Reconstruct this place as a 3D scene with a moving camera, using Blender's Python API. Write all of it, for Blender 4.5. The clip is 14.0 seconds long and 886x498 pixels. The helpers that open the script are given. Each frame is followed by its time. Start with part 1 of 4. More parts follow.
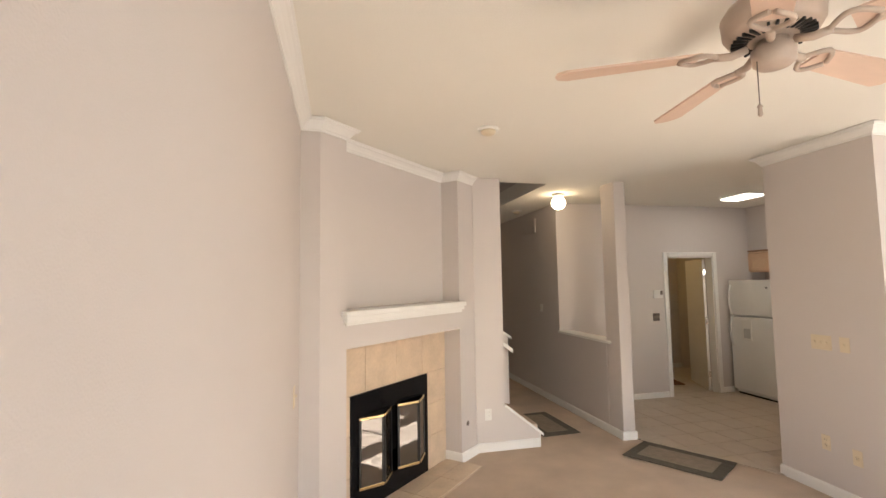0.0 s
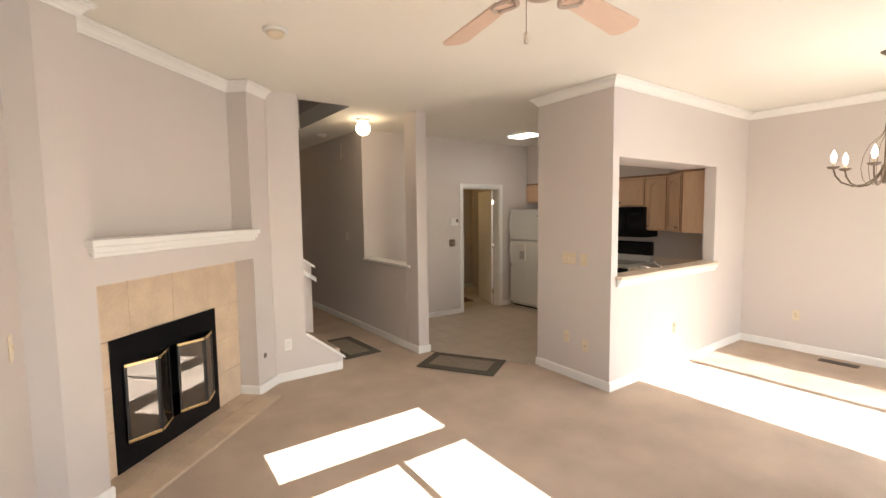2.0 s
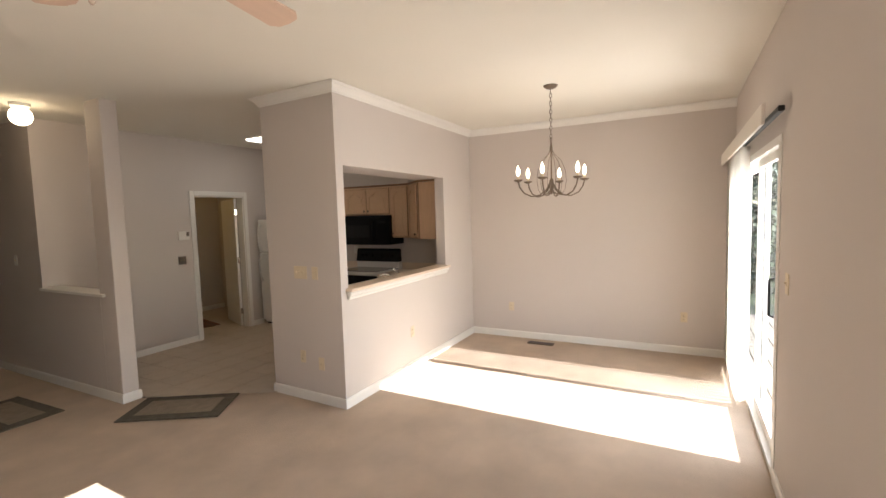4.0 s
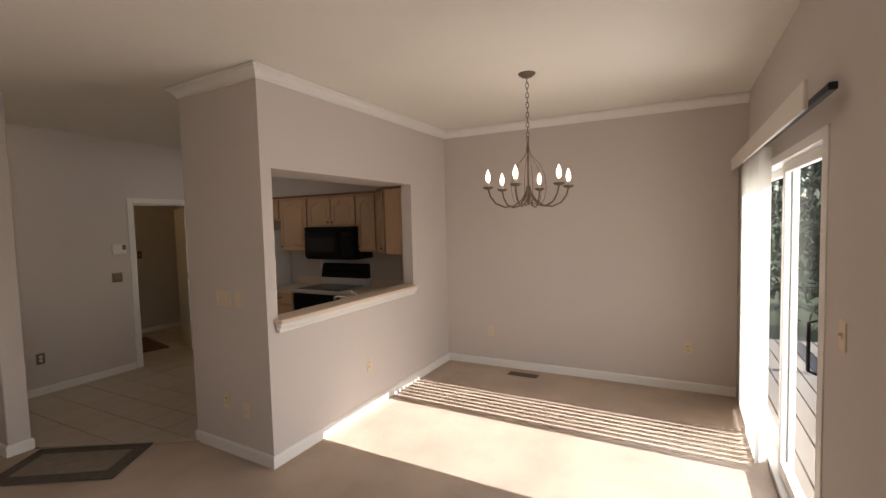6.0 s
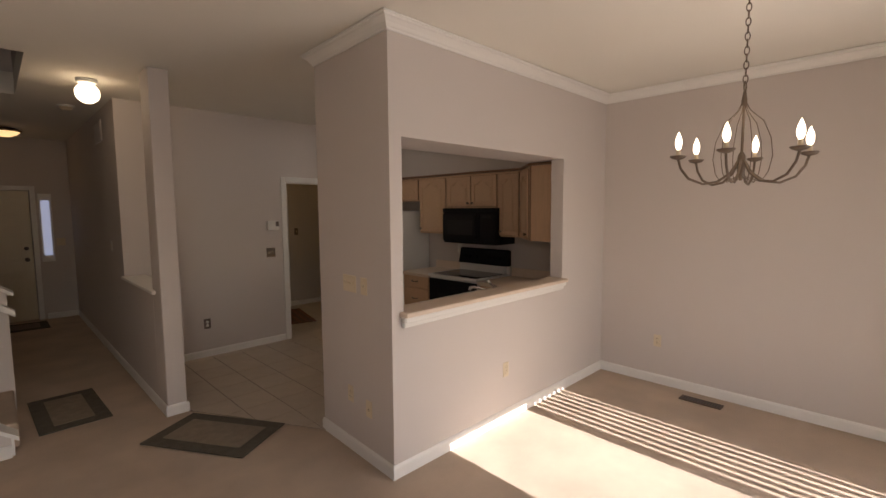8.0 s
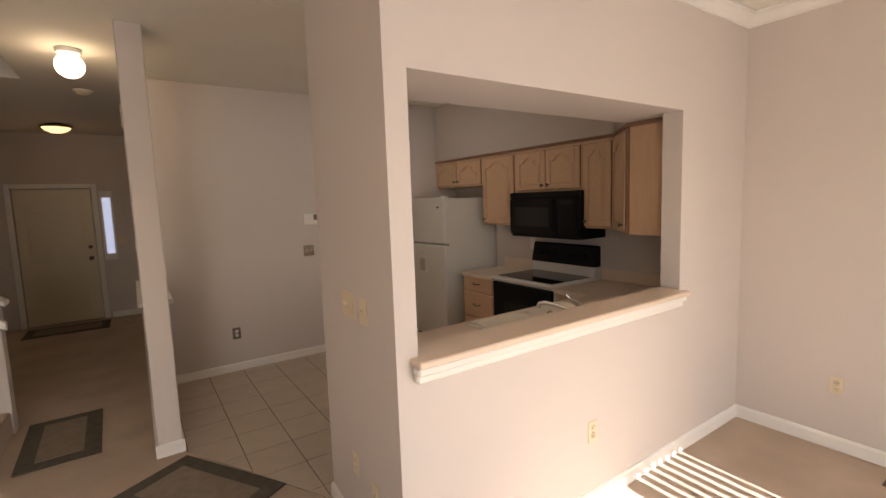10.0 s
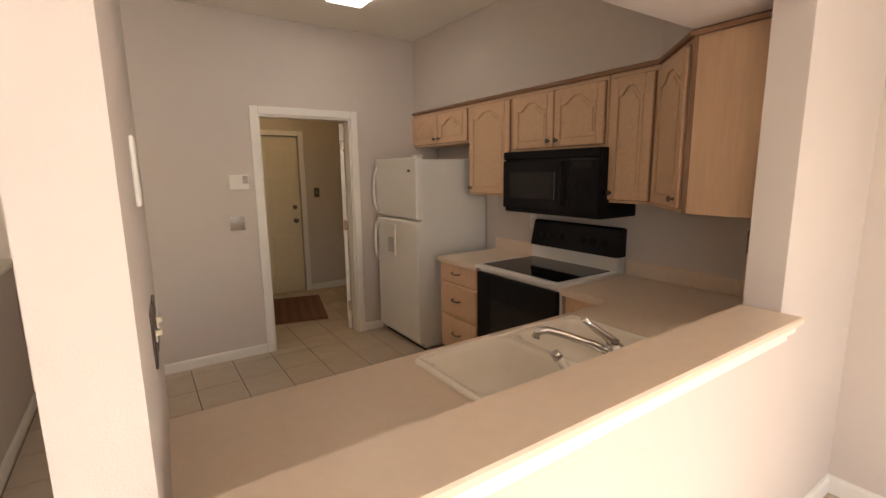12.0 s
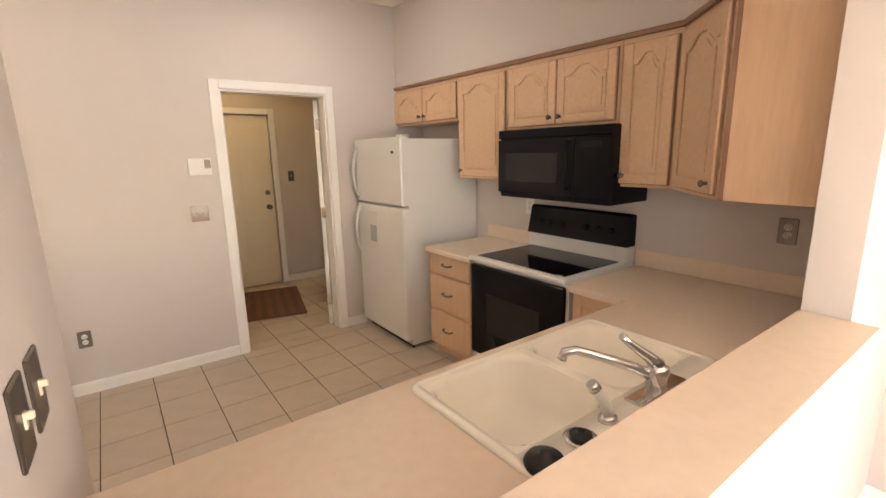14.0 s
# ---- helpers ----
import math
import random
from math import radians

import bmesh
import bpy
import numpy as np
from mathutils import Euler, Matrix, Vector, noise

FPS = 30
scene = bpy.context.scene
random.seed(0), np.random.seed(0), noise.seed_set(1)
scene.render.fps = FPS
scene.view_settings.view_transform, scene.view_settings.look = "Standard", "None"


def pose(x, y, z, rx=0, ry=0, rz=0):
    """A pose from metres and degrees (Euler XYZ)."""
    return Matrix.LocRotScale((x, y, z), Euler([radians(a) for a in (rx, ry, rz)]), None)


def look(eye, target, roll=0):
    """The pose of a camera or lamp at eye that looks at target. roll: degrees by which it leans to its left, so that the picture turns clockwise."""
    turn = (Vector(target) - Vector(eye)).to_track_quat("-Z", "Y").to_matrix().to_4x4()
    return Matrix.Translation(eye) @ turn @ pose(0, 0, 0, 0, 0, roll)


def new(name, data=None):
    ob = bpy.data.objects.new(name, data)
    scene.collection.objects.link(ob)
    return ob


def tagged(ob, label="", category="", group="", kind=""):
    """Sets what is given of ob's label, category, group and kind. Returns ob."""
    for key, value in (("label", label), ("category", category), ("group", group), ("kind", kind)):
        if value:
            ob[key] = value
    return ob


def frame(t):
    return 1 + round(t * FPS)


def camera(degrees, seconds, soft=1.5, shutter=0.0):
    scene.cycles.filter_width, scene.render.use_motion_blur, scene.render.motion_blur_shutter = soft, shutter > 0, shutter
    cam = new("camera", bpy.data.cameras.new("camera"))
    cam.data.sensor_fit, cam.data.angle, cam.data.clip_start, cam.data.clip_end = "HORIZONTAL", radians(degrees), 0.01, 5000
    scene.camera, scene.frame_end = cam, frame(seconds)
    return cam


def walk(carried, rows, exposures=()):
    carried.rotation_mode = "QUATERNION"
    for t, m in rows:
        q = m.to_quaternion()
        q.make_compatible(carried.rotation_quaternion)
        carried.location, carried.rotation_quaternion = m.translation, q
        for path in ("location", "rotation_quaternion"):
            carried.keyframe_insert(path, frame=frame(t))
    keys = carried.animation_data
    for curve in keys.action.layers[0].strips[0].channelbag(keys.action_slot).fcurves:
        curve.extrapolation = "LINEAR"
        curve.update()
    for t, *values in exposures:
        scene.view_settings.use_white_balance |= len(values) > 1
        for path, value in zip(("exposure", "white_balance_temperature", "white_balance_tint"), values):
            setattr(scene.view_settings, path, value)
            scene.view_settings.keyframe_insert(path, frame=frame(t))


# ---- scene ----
cam = camera(88.5, 14.0)
PATH = [
    (0, (0.329, 0.353, 1.699), (0.772, 2.298, 1.847), -0.9),
    (0.5, (0.357, 0.363, 1.683), (0.902, 2.287, 1.715), -0.8),
    (1, (0.398, 0.363, 1.666), (1.13, 2.223, 1.602), -0.7),
    (1.5, (0.43, 0.38, 1.657), (1.375, 2.138, 1.525), -0.6),
    (2, (0.481, 0.387, 1.647), (1.645, 2.006, 1.484), -0.7),
    (2.5, (0.546, 0.395, 1.656), (1.933, 1.828, 1.494), -0.6),
    (3, (0.653, 0.349, 1.656), (2.217, 1.586, 1.504), -0.9),
    (3.5, (0.834, 0.267, 1.665), (2.517, 1.336, 1.512), -1.4),
    (4, (1.029, 0.201, 1.666), (2.795, 1.127, 1.515), -1.7),
    (6.5, (2.007, 0.277, 1.71), (3.773, 1.211, 1.606), -1.4),
    (7, (2.148, 0.368, 1.697), (3.807, 1.477, 1.566), -1.4),
    (7.5, (2.252, 0.487, 1.677), (3.783, 1.766, 1.524), -0.9),
    (8, (2.353, 0.635, 1.684), (3.757, 2.048, 1.506), -0.4),
    (10.5, (3.567, 1.539, 1.625), (4.665, 3.196, 1.403), -2.0),
    (11, (3.828, 1.778, 1.609), (4.93, 3.428, 1.355), -1.2),
    (11.5, (4.017, 1.998, 1.584), (5.137, 3.629, 1.293), -0.1),
    (12, (4.15, 2.158, 1.553), (5.248, 3.795, 1.216), -0.7),
    (12.5, (4.228, 2.268, 1.545), (5.318, 3.901, 1.162), -1.0),
    (13, (4.268, 2.364, 1.558), (5.391, 3.966, 1.141), -1.2),
    (13.5, (4.284, 2.44, 1.556), (5.427, 4.026, 1.132), -1.1),
    (14, (4.286, 2.471, 1.562), (5.444, 4.046, 1.14), -1.2),
]
EXPOSURES = [(0, 2.68, 6200, 10), (1.5, 2.7, 6200, 10), (3, 2.5, 6300, 10), (4.2, 1.98, 6250, 10), (6.3, 1.2, 6450, 15), (8.2, 1.3, 6600, 17), (10.3, 2.2, 6750, 16), (11.5, 2.5, 6850, 16),
             (12.5, 2.8, 6800, 15), (14, 3.55, 6500, 14)]
walk(cam, [(t, look(eye, target, roll)) for t, eye, target, roll in PATH], EXPOSURES)
SLIDER_W, WINDOW_W, CHAND_W, HALL_W, FOYER_W, KITCHEN_W, LAUNDRY_W = 14, 5, 0.7, 0.45, 0.12, 0.2, 1.2

# ---- world, sun, window light ----
SUN_DIR = Vector((0.03, 1.0, -0.61)).normalized()
world = bpy.data.worlds.new("world")
scene.world = world
world.use_nodes = True
wn = world.node_tree.nodes
sky = wn.new("ShaderNodeTexSky")
sky.sky_type = 'NISHITA'
sky.sun_disc = False
sky.sun_elevation = math.asin(-SUN_DIR.z)
sky.sun_rotation = math.pi + 0.03
wn["Background"].inputs["Strength"].default_value = 0.12
world.node_tree.links.new(sky.outputs[0], wn["Background"].inputs["Color"])
sun = new("sun", bpy.data.lights.new("sun", 'SUN'))
sun.data.energy, sun.data.angle, sun.data.color = 5.0, radians(0.15), (1.0, 0.97, 0.93)
sun.matrix_world = look((0, -20, 13), Vector((0, -20, 13)) + SUN_DIR)


def window_light(x0, x1, z0, z1, y, watts):
    """The sky's light at a glazed opening of the south wall."""
    d = bpy.data.lights.new("window_light", 'AREA')
    d.shape, d.size, d.size_y, d.energy, d.color = 'RECTANGLE', x1 - x0, z1 - z0, watts, (1.0, 0.97, 0.95)
    ob = new("window_light", d)
    ob.matrix_world = look(((x0 + x1) / 2, y, (z0 + z1) / 2), ((x0 + x1) / 2, y + 1, (z0 + z1) / 2 - 0.05))
    return ob


window_light(4.45, 6.45, 0.1, 2.0, -0.47, SLIDER_W)
window_light(1.2, 2.4, 0.5, 2.4, -0.47, WINDOW_W)


def lamp(x, y, z, watts, colour, r=0.06):
    d = bpy.data.lights.new("lamp_light", 'POINT')
    d.energy, d.color, d.shadow_soft_size = watts, colour, r
    new("lamp_light", d).location = (x, y, z)


# ---- materials ----
def mat(name, colour, rough=0.6, metal=0.0, var=0.08, scale=3.0, bump=0.0, bscale=200.0, piece=0.0, spec=0.5, stretch=None):
    m = bpy.data.materials.new(name)
    m.use_nodes = True
    nt = m.node_tree
    n, l = nt.nodes, nt.links
    b = n["Principled BSDF"]
    b.inputs["Roughness"].default_value, b.inputs["Metallic"].default_value = rough, metal
    b.inputs["Specular IOR Level"].default_value = spec
    tc = n.new("ShaderNodeTexCoord")
    src = tc.outputs["Object"]
    if stretch:
        mp = n.new("ShaderNodeMapping")
        mp.inputs["Scale"].default_value = stretch
        l.new(src, mp.inputs["Vector"])
        src = mp.outputs[0]
    big, fine = n.new("ShaderNodeTexNoise"), n.new("ShaderNodeTexNoise")
    big.inputs["Scale"].default_value, big.inputs["Detail"].default_value = scale, 5
    fine.inputs["Scale"].default_value, fine.inputs["Detail"].default_value = bscale, 3
    l.new(src, big.inputs["Vector"])
    l.new(src, fine.inputs["Vector"])
    mix = n.new("ShaderNodeMath")
    mix.operation = 'MULTIPLY_ADD'
    mix.inputs[1].default_value = 0.35
    l.new(fine.outputs["Fac"], mix.inputs[0])
    l.new(big.outputs["Fac"], mix.inputs[2])
    fac = mix.outputs[0]
    if piece:
        oi = n.new("ShaderNodeObjectInfo")
        ad = n.new("ShaderNodeMath")
        ad.operation = 'MULTIPLY_ADD'
        ad.inputs[1].default_value = piece
        l.new(oi.outputs["Random"], ad.inputs[0])
        l.new(fac, ad.inputs[2])
        fac = ad.outputs[0]
    ramp = n.new("ShaderNodeMapRange")
    ramp.inputs[1].default_value, ramp.inputs[2].default_value = 0.3, 1.05
    ramp.inputs[3].default_value, ramp.inputs[4].default_value = 1 - var, 1 + var
    l.new(fac, ramp.inputs[0])
    mul = n.new("ShaderNodeVectorMath")
    mul.operation = 'SCALE'
    mul.inputs[0].default_value = colour
    l.new(ramp.outputs[0], mul.inputs["Scale"])
    l.new(mul.outputs[0], b.inputs["Base Color"])
    if bump:
        bp = n.new("ShaderNodeBump")
        bp.inputs["Strength"].default_value, bp.inputs["Distance"].default_value = bump, 0.01
        l.new(fine.outputs["Fac"], bp.inputs["Height"])
        l.new(bp.outputs[0], b.inputs["Normal"])
    return m


def glow(name, colour, strength):
    m = bpy.data.materials.new(name)
    m.use_nodes = True
    b = m.node_tree.nodes["Principled BSDF"]
    b.inputs["Base Color"].default_value = (0.8, 0.8, 0.8, 1)
    b.inputs["Emission Color"].default_value = (*colour, 1)
    b.inputs["Emission Strength"].default_value = strength
    return m


def glass_mat(name, tint, alpha):
    m = bpy.data.materials.new(name)
    m.use_nodes = True
    nt = m.node_tree
    n, l = nt.nodes, nt.links
    n.remove(n["Principled BSDF"])
    tr, gl, mx = n.new("ShaderNodeBsdfTransparent"), n.new("ShaderNodeBsdfGlossy"), n.new("ShaderNodeMixShader")
    tr.inputs[0].default_value = (*tint, 1)
    gl.inputs["Roughness"].default_value = 0.03
    mx.inputs[0].default_value = alpha
    l.new(tr.outputs[0], mx.inputs[1])
    l.new(gl.outputs[0], mx.inputs[2])
    l.new(mx.outputs[0], n["Material Output"].inputs[0])
    return m


WALL = mat("wall_paint", (0.60, 0.545, 0.508), 0.75, var=0.02, scale=1.2, bump=0.12, bscale=260)
CEIL = mat("ceiling_paint", (0.80, 0.765, 0.69), 0.85, var=0.02, scale=1.5, bump=0.2, bscale=160)
TRIM = mat("white_trim_paint", (0.80, 0.78, 0.74), 0.4, var=0.02, scale=4, bump=0.02)
CARPET = mat("beige_carpet", (0.62, 0.495, 0.385), 0.95, var=0.22, scale=2.2, bump=0.8, bscale=420, spec=0.1)
TILE = mat("floor_tile", (0.50, 0.42, 0.335), 0.35, var=0.09, scale=9, bump=0.05, bscale=60, piece=0.25)
GROUT = mat("dark_grout", (0.10, 0.08, 0.065), 0.9, var=0.1, scale=12)
STONE = mat("beige_stone_tile", (0.59, 0.46, 0.33), 0.4, var=0.2, scale=5, bump=0.05, bscale=40, piece=0.12)
STONE_GROUT = mat("pale_grout", (0.50, 0.40, 0.30), 0.9, var=0.05)
OAK = mat("pickled_oak", (0.67, 0.45, 0.285), 0.42, var=0.11, scale=5, bump=0.02, bscale=22, stretch=(9, 9, 0.8))
OAK_FIELD = mat("pickled_oak_field", (0.67, 0.46, 0.29), 0.42, var=0.10, scale=5, bump=0.02, bscale=22, stretch=(9, 9, 0.8))
OAK_EDGE = mat("oak_edge", (0.30, 0.17, 0.10), 0.45, var=0.15, scale=6)
COUNTER = mat("beige_laminate", (0.73, 0.60, 0.48), 0.38, var=0.05, scale=30, bscale=300)
ENAMEL = mat("cream_enamel", (0.87, 0.82, 0.73), 0.18, var=0.02, scale=2)
APPLIANCE = mat("white_appliance", (0.74, 0.73, 0.70), 0.3, var=0.015, scale=2, bump=0.03, bscale=350)
BLACK = mat("black_gloss", (0.008, 0.008, 0.009), 0.14, var=0.1, scale=5, spec=0.15)
BLACKGLASS = mat("black_glass", (0.006, 0.006, 0.007), 0.05, var=0.1, scale=5, spec=0.3)
SMOKED = mat("smoked_window", (0.018, 0.017, 0.017), 0.1, var=0.1, scale=5, spec=0.3)
BLACKMATT = mat("black_metal", (0.012, 0.012, 0.012), 0.45, var=0.15, scale=8)
BRASS = mat("brass", (0.80, 0.64, 0.36), 0.25, 1.0, var=0.08)
CHROME = mat("chrome", (0.72, 0.71, 0.70), 0.12, 1.0, var=0.03)
PEWTER = mat("pewter", (0.20, 0.17, 0.15), 0.38, 1.0, var=0.1, scale=20)
BRONZE = mat("aged_bronze", (0.16, 0.12, 0.09), 0.5, 0.6, var=0.2, scale=20)
IVORY = mat("ivory_plastic", (0.68, 0.58, 0.42), 0.4, var=0.02)
WHITEPL = mat("white_plastic", (0.74, 0.72, 0.67), 0.4, var=0.02)
FANBLADE = mat("pale_wood_blade", (0.66, 0.48, 0.37), 0.5, var=0.06, scale=5, stretch=(1, 6, 6))
FANBODY = mat("antique_white_metal", (0.46, 0.36, 0.285), 0.4, var=0.12, scale=12)
RUG_D = mat("rug_border", (0.11, 0.095, 0.07), 0.95, var=0.3, scale=18, bump=0.5, bscale=300)
RUG_L = mat("rug_field", (0.27, 0.22, 0.165), 0.95, var=0.25, scale=14, bump=0.5, bscale=300)
RUG_R = mat("rug_red", (0.19, 0.085, 0.055), 0.95, var=0.2, scale=20, bump=0.5, bscale=300)
RUG_B = mat("rug_brown", (0.13, 0.075, 0.05), 0.95, var=0.2, scale=20, bump=0.5, bscale=300)
DOORPAINT = mat("cream_door_paint", (0.72, 0.65, 0.50), 0.45, var=0.02)
SOOT = mat("firebox_soot", (0.02, 0.018, 0.016), 0.9, var=0.3, scale=9)
BLIND = mat("vinyl_blind", (0.74, 0.70, 0.64), 0.5, var=0.02)
DECK = mat("deck_boards", (0.25, 0.21, 0.17), 0.8, var=0.2, scale=5)
GRASS = mat("lawn", (0.06, 0.08, 0.03), 0.9, var=0.3, scale=3)
LEAF = mat("leaves", (0.045, 0.06, 0.03), 0.7, var=0.4, scale=4)
BARK = mat("bark", (0.09, 0.065, 0.045), 0.9, var=0.3, scale=9)
REDWOOD = mat("red_wood", (0.20, 0.065, 0.035), 0.6, var=0.2, scale=6)
GLASS = glass_mat("window_glass", (0.96, 0.97, 0.96), 0.05)
FIREGLASS = glass_mat("fire_door_glass", (0.30, 0.30, 0.31), 0.3)
GLOBE = glow("lit_globe", (1.0, 0.80, 0.52), 2.2)
BULB = glow("lit_bulb", (1.0, 0.82, 0.58), 2.5)
BOWL = glow("lit_bowl", (1.0, 0.62, 0.26), 0.5)
TUBE = glow("lit_diffuser", (1.0, 0.93, 0.80), 1.3)
SIDELIGHT = glow("daylit_pane", (0.62, 0.72, 1.0), 0.16)


# ---- mesh helpers ----
def box(bm, x0, x1, y0, y1, z0, z1, bevel=0.0, seg=1):
    v = [bm.verts.new(c) for c in ((x0, y0, z0), (x1, y0, z0), (x1, y1, z0), (x0, y1, z0), (x0, y0, z1), (x1, y0, z1), (x1, y1, z1), (x0, y1, z1))]
    f = [bm.faces.new([v[i] for i in q]) for q in ((3, 2, 1, 0), (4, 5, 6, 7), (0, 1, 5, 4), (1, 2, 6, 5), (2, 3, 7, 6), (3, 0, 4, 7))]
    if bevel:
        e = {e for g in f for e in g.edges}
        bmesh.ops.bevel(bm, geom=list(e), offset=bevel, segments=seg, affect='EDGES', profile=0.5)
    return bm


def prism(bm, poly, z0, z1):
    """A counter-clockwise outline in x and y, pulled up from z0 to z1."""
    a, b = [bm.verts.new((x, y, z0)) for x, y in poly], [bm.verts.new((x, y, z1)) for x, y in poly]
    bm.faces.new(a[::-1])
    bm.faces.new(b)
    for i in range(len(poly)):
        j = (i + 1) % len(poly)
        bm.faces.new((a[i], a[j], b[j], b[i]))
    return bm


def lathe(bm, profile, at=(0, 0, 0), seg=24):
    rings = []
    for r, z in profile:
        rings.append([bm.verts.new((at[0] + max(r, 0.0004) * math.cos(2 * math.pi * i / seg), at[1] + max(r, 0.0004) * math.sin(2 * math.pi * i / seg), at[2] + z)) for i in range(seg)])
    for a, b in zip(rings, rings[1:]):
        for i in range(seg):
            j = (i + 1) % seg
            bm.faces.new((a[i], a[j], b[j], b[i])).smooth = True
    bm.faces.new(rings[0][::-1])
    bm.faces.new(rings[-1])
    return bm


def tube(bm, pts, r, seg=8):
    """A round bar along pts; r is one radius, or one for each point."""
    pts = [Vector(p) for p in pts]
    rr = r if isinstance(r, (list, tuple)) else [r] * len(pts)
    rings = []
    side = None
    for i, p in enumerate(pts):
        d = (pts[min(i + 1, len(pts) - 1)] - pts[max(i - 1, 0)]).normalized()
        if side is None:
            side = d.orthogonal().normalized()
        side = (side - d * side.dot(d)).normalized()
        up = d.cross(side)
        rings.append([bm.verts.new(p + rr[i] * (math.cos(2 * math.pi * k / seg) * side + math.sin(2 * math.pi * k / seg) * up)) for k in range(seg)])
    for a, b in zip(rings, rings[1:]):
        for k in range(seg):
            j = (k + 1) % seg
            bm.faces.new((a[k], a[j], b[j], b[k])).smooth = True
    bm.faces.new(rings[0][::-1])
    bm.faces.new(rings[-1])
    return bm


def run(bm, path, profile):
    """A moulding along path, whose room lies on the left; profile is (out, up)."""
    path = [Vector(p) for p in path]
    rings = []
    for i, p in enumerate(path):
        ns = []
        for a, b in ((i - 1, i), (i, i + 1)):
            if a >= 0 and b < len(path):
                d = (path[b] - path[a]).normalized()
                ns.append(Vector((-d.y, d.x)))
        m = ns[0] if len(ns) == 1 else (ns[0] + ns[1]) / (1 + ns[0].dot(ns[1]))
        rings.append([bm.verts.new((p.x + m.x * o, p.y + m.y * o, z)) for o, z in profile])
    k = len(profile)
    for a, b in zip(rings, rings[1:]):
        for i in range(k):
            j = (i + 1) % k
            bm.faces.new((a[i], b[i], b[j], a[j]))
    bm.faces.new(rings[0])
    bm.faces.new(rings[-1][::-1])
    return bm


def B():
    return bmesh.new()


def mesh_of(name, bm, material):
    bmesh.ops.recalc_face_normals(bm, faces=bm.faces[:])
    me = bpy.data.meshes.new(name)
    bm.to_mesh(me)
    bm.free()
    me.materials.append(material)
    return me


def solid(name, bm, material, label="", category="", group="", kind="structure", at=None):
    ob = new(name, mesh_of(name, bm, material))
    if at:
        ob.matrix_world = at
    return tagged(ob, label, category, group, kind)


def thing(name, label, category, at=None, group="", kind=""):
    ob = new(name)
    ob.empty_display_size = 0.1
    if at is not None:
        ob.matrix_world = at
    return tagged(ob, label, category, group, kind)


def part(name, bm, material, parent, label="", at=None):
    ob = new(name, mesh_of(name, bm, material))
    ob.parent = parent
    if at is not None:
        ob.matrix_local = at
    if label:
        ob["label"] = label
    return ob


def face_at(x, y, z, ax, ay):
    """Local x runs to the right along (ax, ay) as one looks at the face, y up, z out of it."""
    return Matrix(((ax, 0, ay, x), (ay, 0, -ax, y), (0, 1, 0, z), (0, 0, 0, 1)))


# ---- structure ----
H = 2.79
XW, XE, YS, YP, YN = 0.08, 6.80, -0.31, 2.777, 6.175
PW, PN = 4.04, 3.685  # west face and north end of the pass-through wall, whose return leans east
PW2, PE2 = 4.085, 4.168
HX0, HX1, HY = 3.285, 3.43, 4.79  # faces and south end of the hall post
KX = 2.355  # end of the stair knee wall
DX0, DX1 = 5.04, 5.84  # kitchen doorway
T = 0.12
FP = Matrix.Translation((0.41, 3.60, 0)) @ Matrix.Rotation(radians(45), 4, 'Z')
UL0, UL, UR, UR1, DEP = -0.29, -0.05, 1.49, 1.79, 0.19


def fpw(u, v):
    p = FP @ Vector((u, v, 0))
    return (p.x, p.y)


solid("floor", box(B(), -0.2, 7.0, -0.4, 10.2, -0.12, -0.006), CARPET, "beige cut-pile carpet with faint traffic wear", "floor")
kf = solid("floor_kitchen", prism(B(), [(HX1, 6.2), (HX1, HY), (PW2, PN), (PE2, PN), (4.135, 2.9), (6.82, 2.9), (6.82, 8.07), (3.45, 8.07)], -0.006, 0.001), GROUT, "square beige ceramic tiles with dark joints", "floor")

solid("wall_west", box(B(), XW - T, XW, YS - T, 6.0, 0, H), WALL, "smooth greige painted wall", "wall")
# south wall, with the sliding door and a tall window
bm = B()
for x0, x1, z0, z1 in ((XW - T, 1.06, 0, H), (1.06, 2.40, 0, 0.5), (1.06, 2.40, 2.45, H), (2.40, 4.26, 0, H), (4.26, 6.56, 2.07, H), (6.56, XE + T, 0, H)):
    box(bm, x0, x1, YS - T, YS, z0, z1)
solid("wall_south", bm, WALL, "greige painted wall with a sliding door and a tall window", "wall")
solid("wall_east", box(B(), XE, XE + T, YS, 8.2, 0, H), WALL, "greige painted dining and kitchen wall", "wall")
# wall with the pass-through
bm = B()
prism(bm, [(PW, YP), (4.135, YP), (4.135, 2.9), (PE2, PN), (PW2, PN)], 0, H)
box(bm, 4.135, 6.0, YP, 2.9, 0, 1.01)
box(bm, 4.135, 6.0, YP, 2.9, 2.115, H)
box(bm, 6.0, XE, YP, 2.9, 0, H)
solid("wall_pass_through", bm, WALL, "greige wall with a wide pass-through to the kitchen", "wall")
# kitchen back wall with the doorway
bm = B()
box(bm, HX0, DX0, YN, YN + T, 0, H)
box(bm, DX0, DX1, YN, YN + T, 2.03, H)
box(bm, DX1, XE, YN, YN + T, 0, H)
solid("wall_north", bm, WALL, "greige kitchen wall with a cased doorway", "wall")
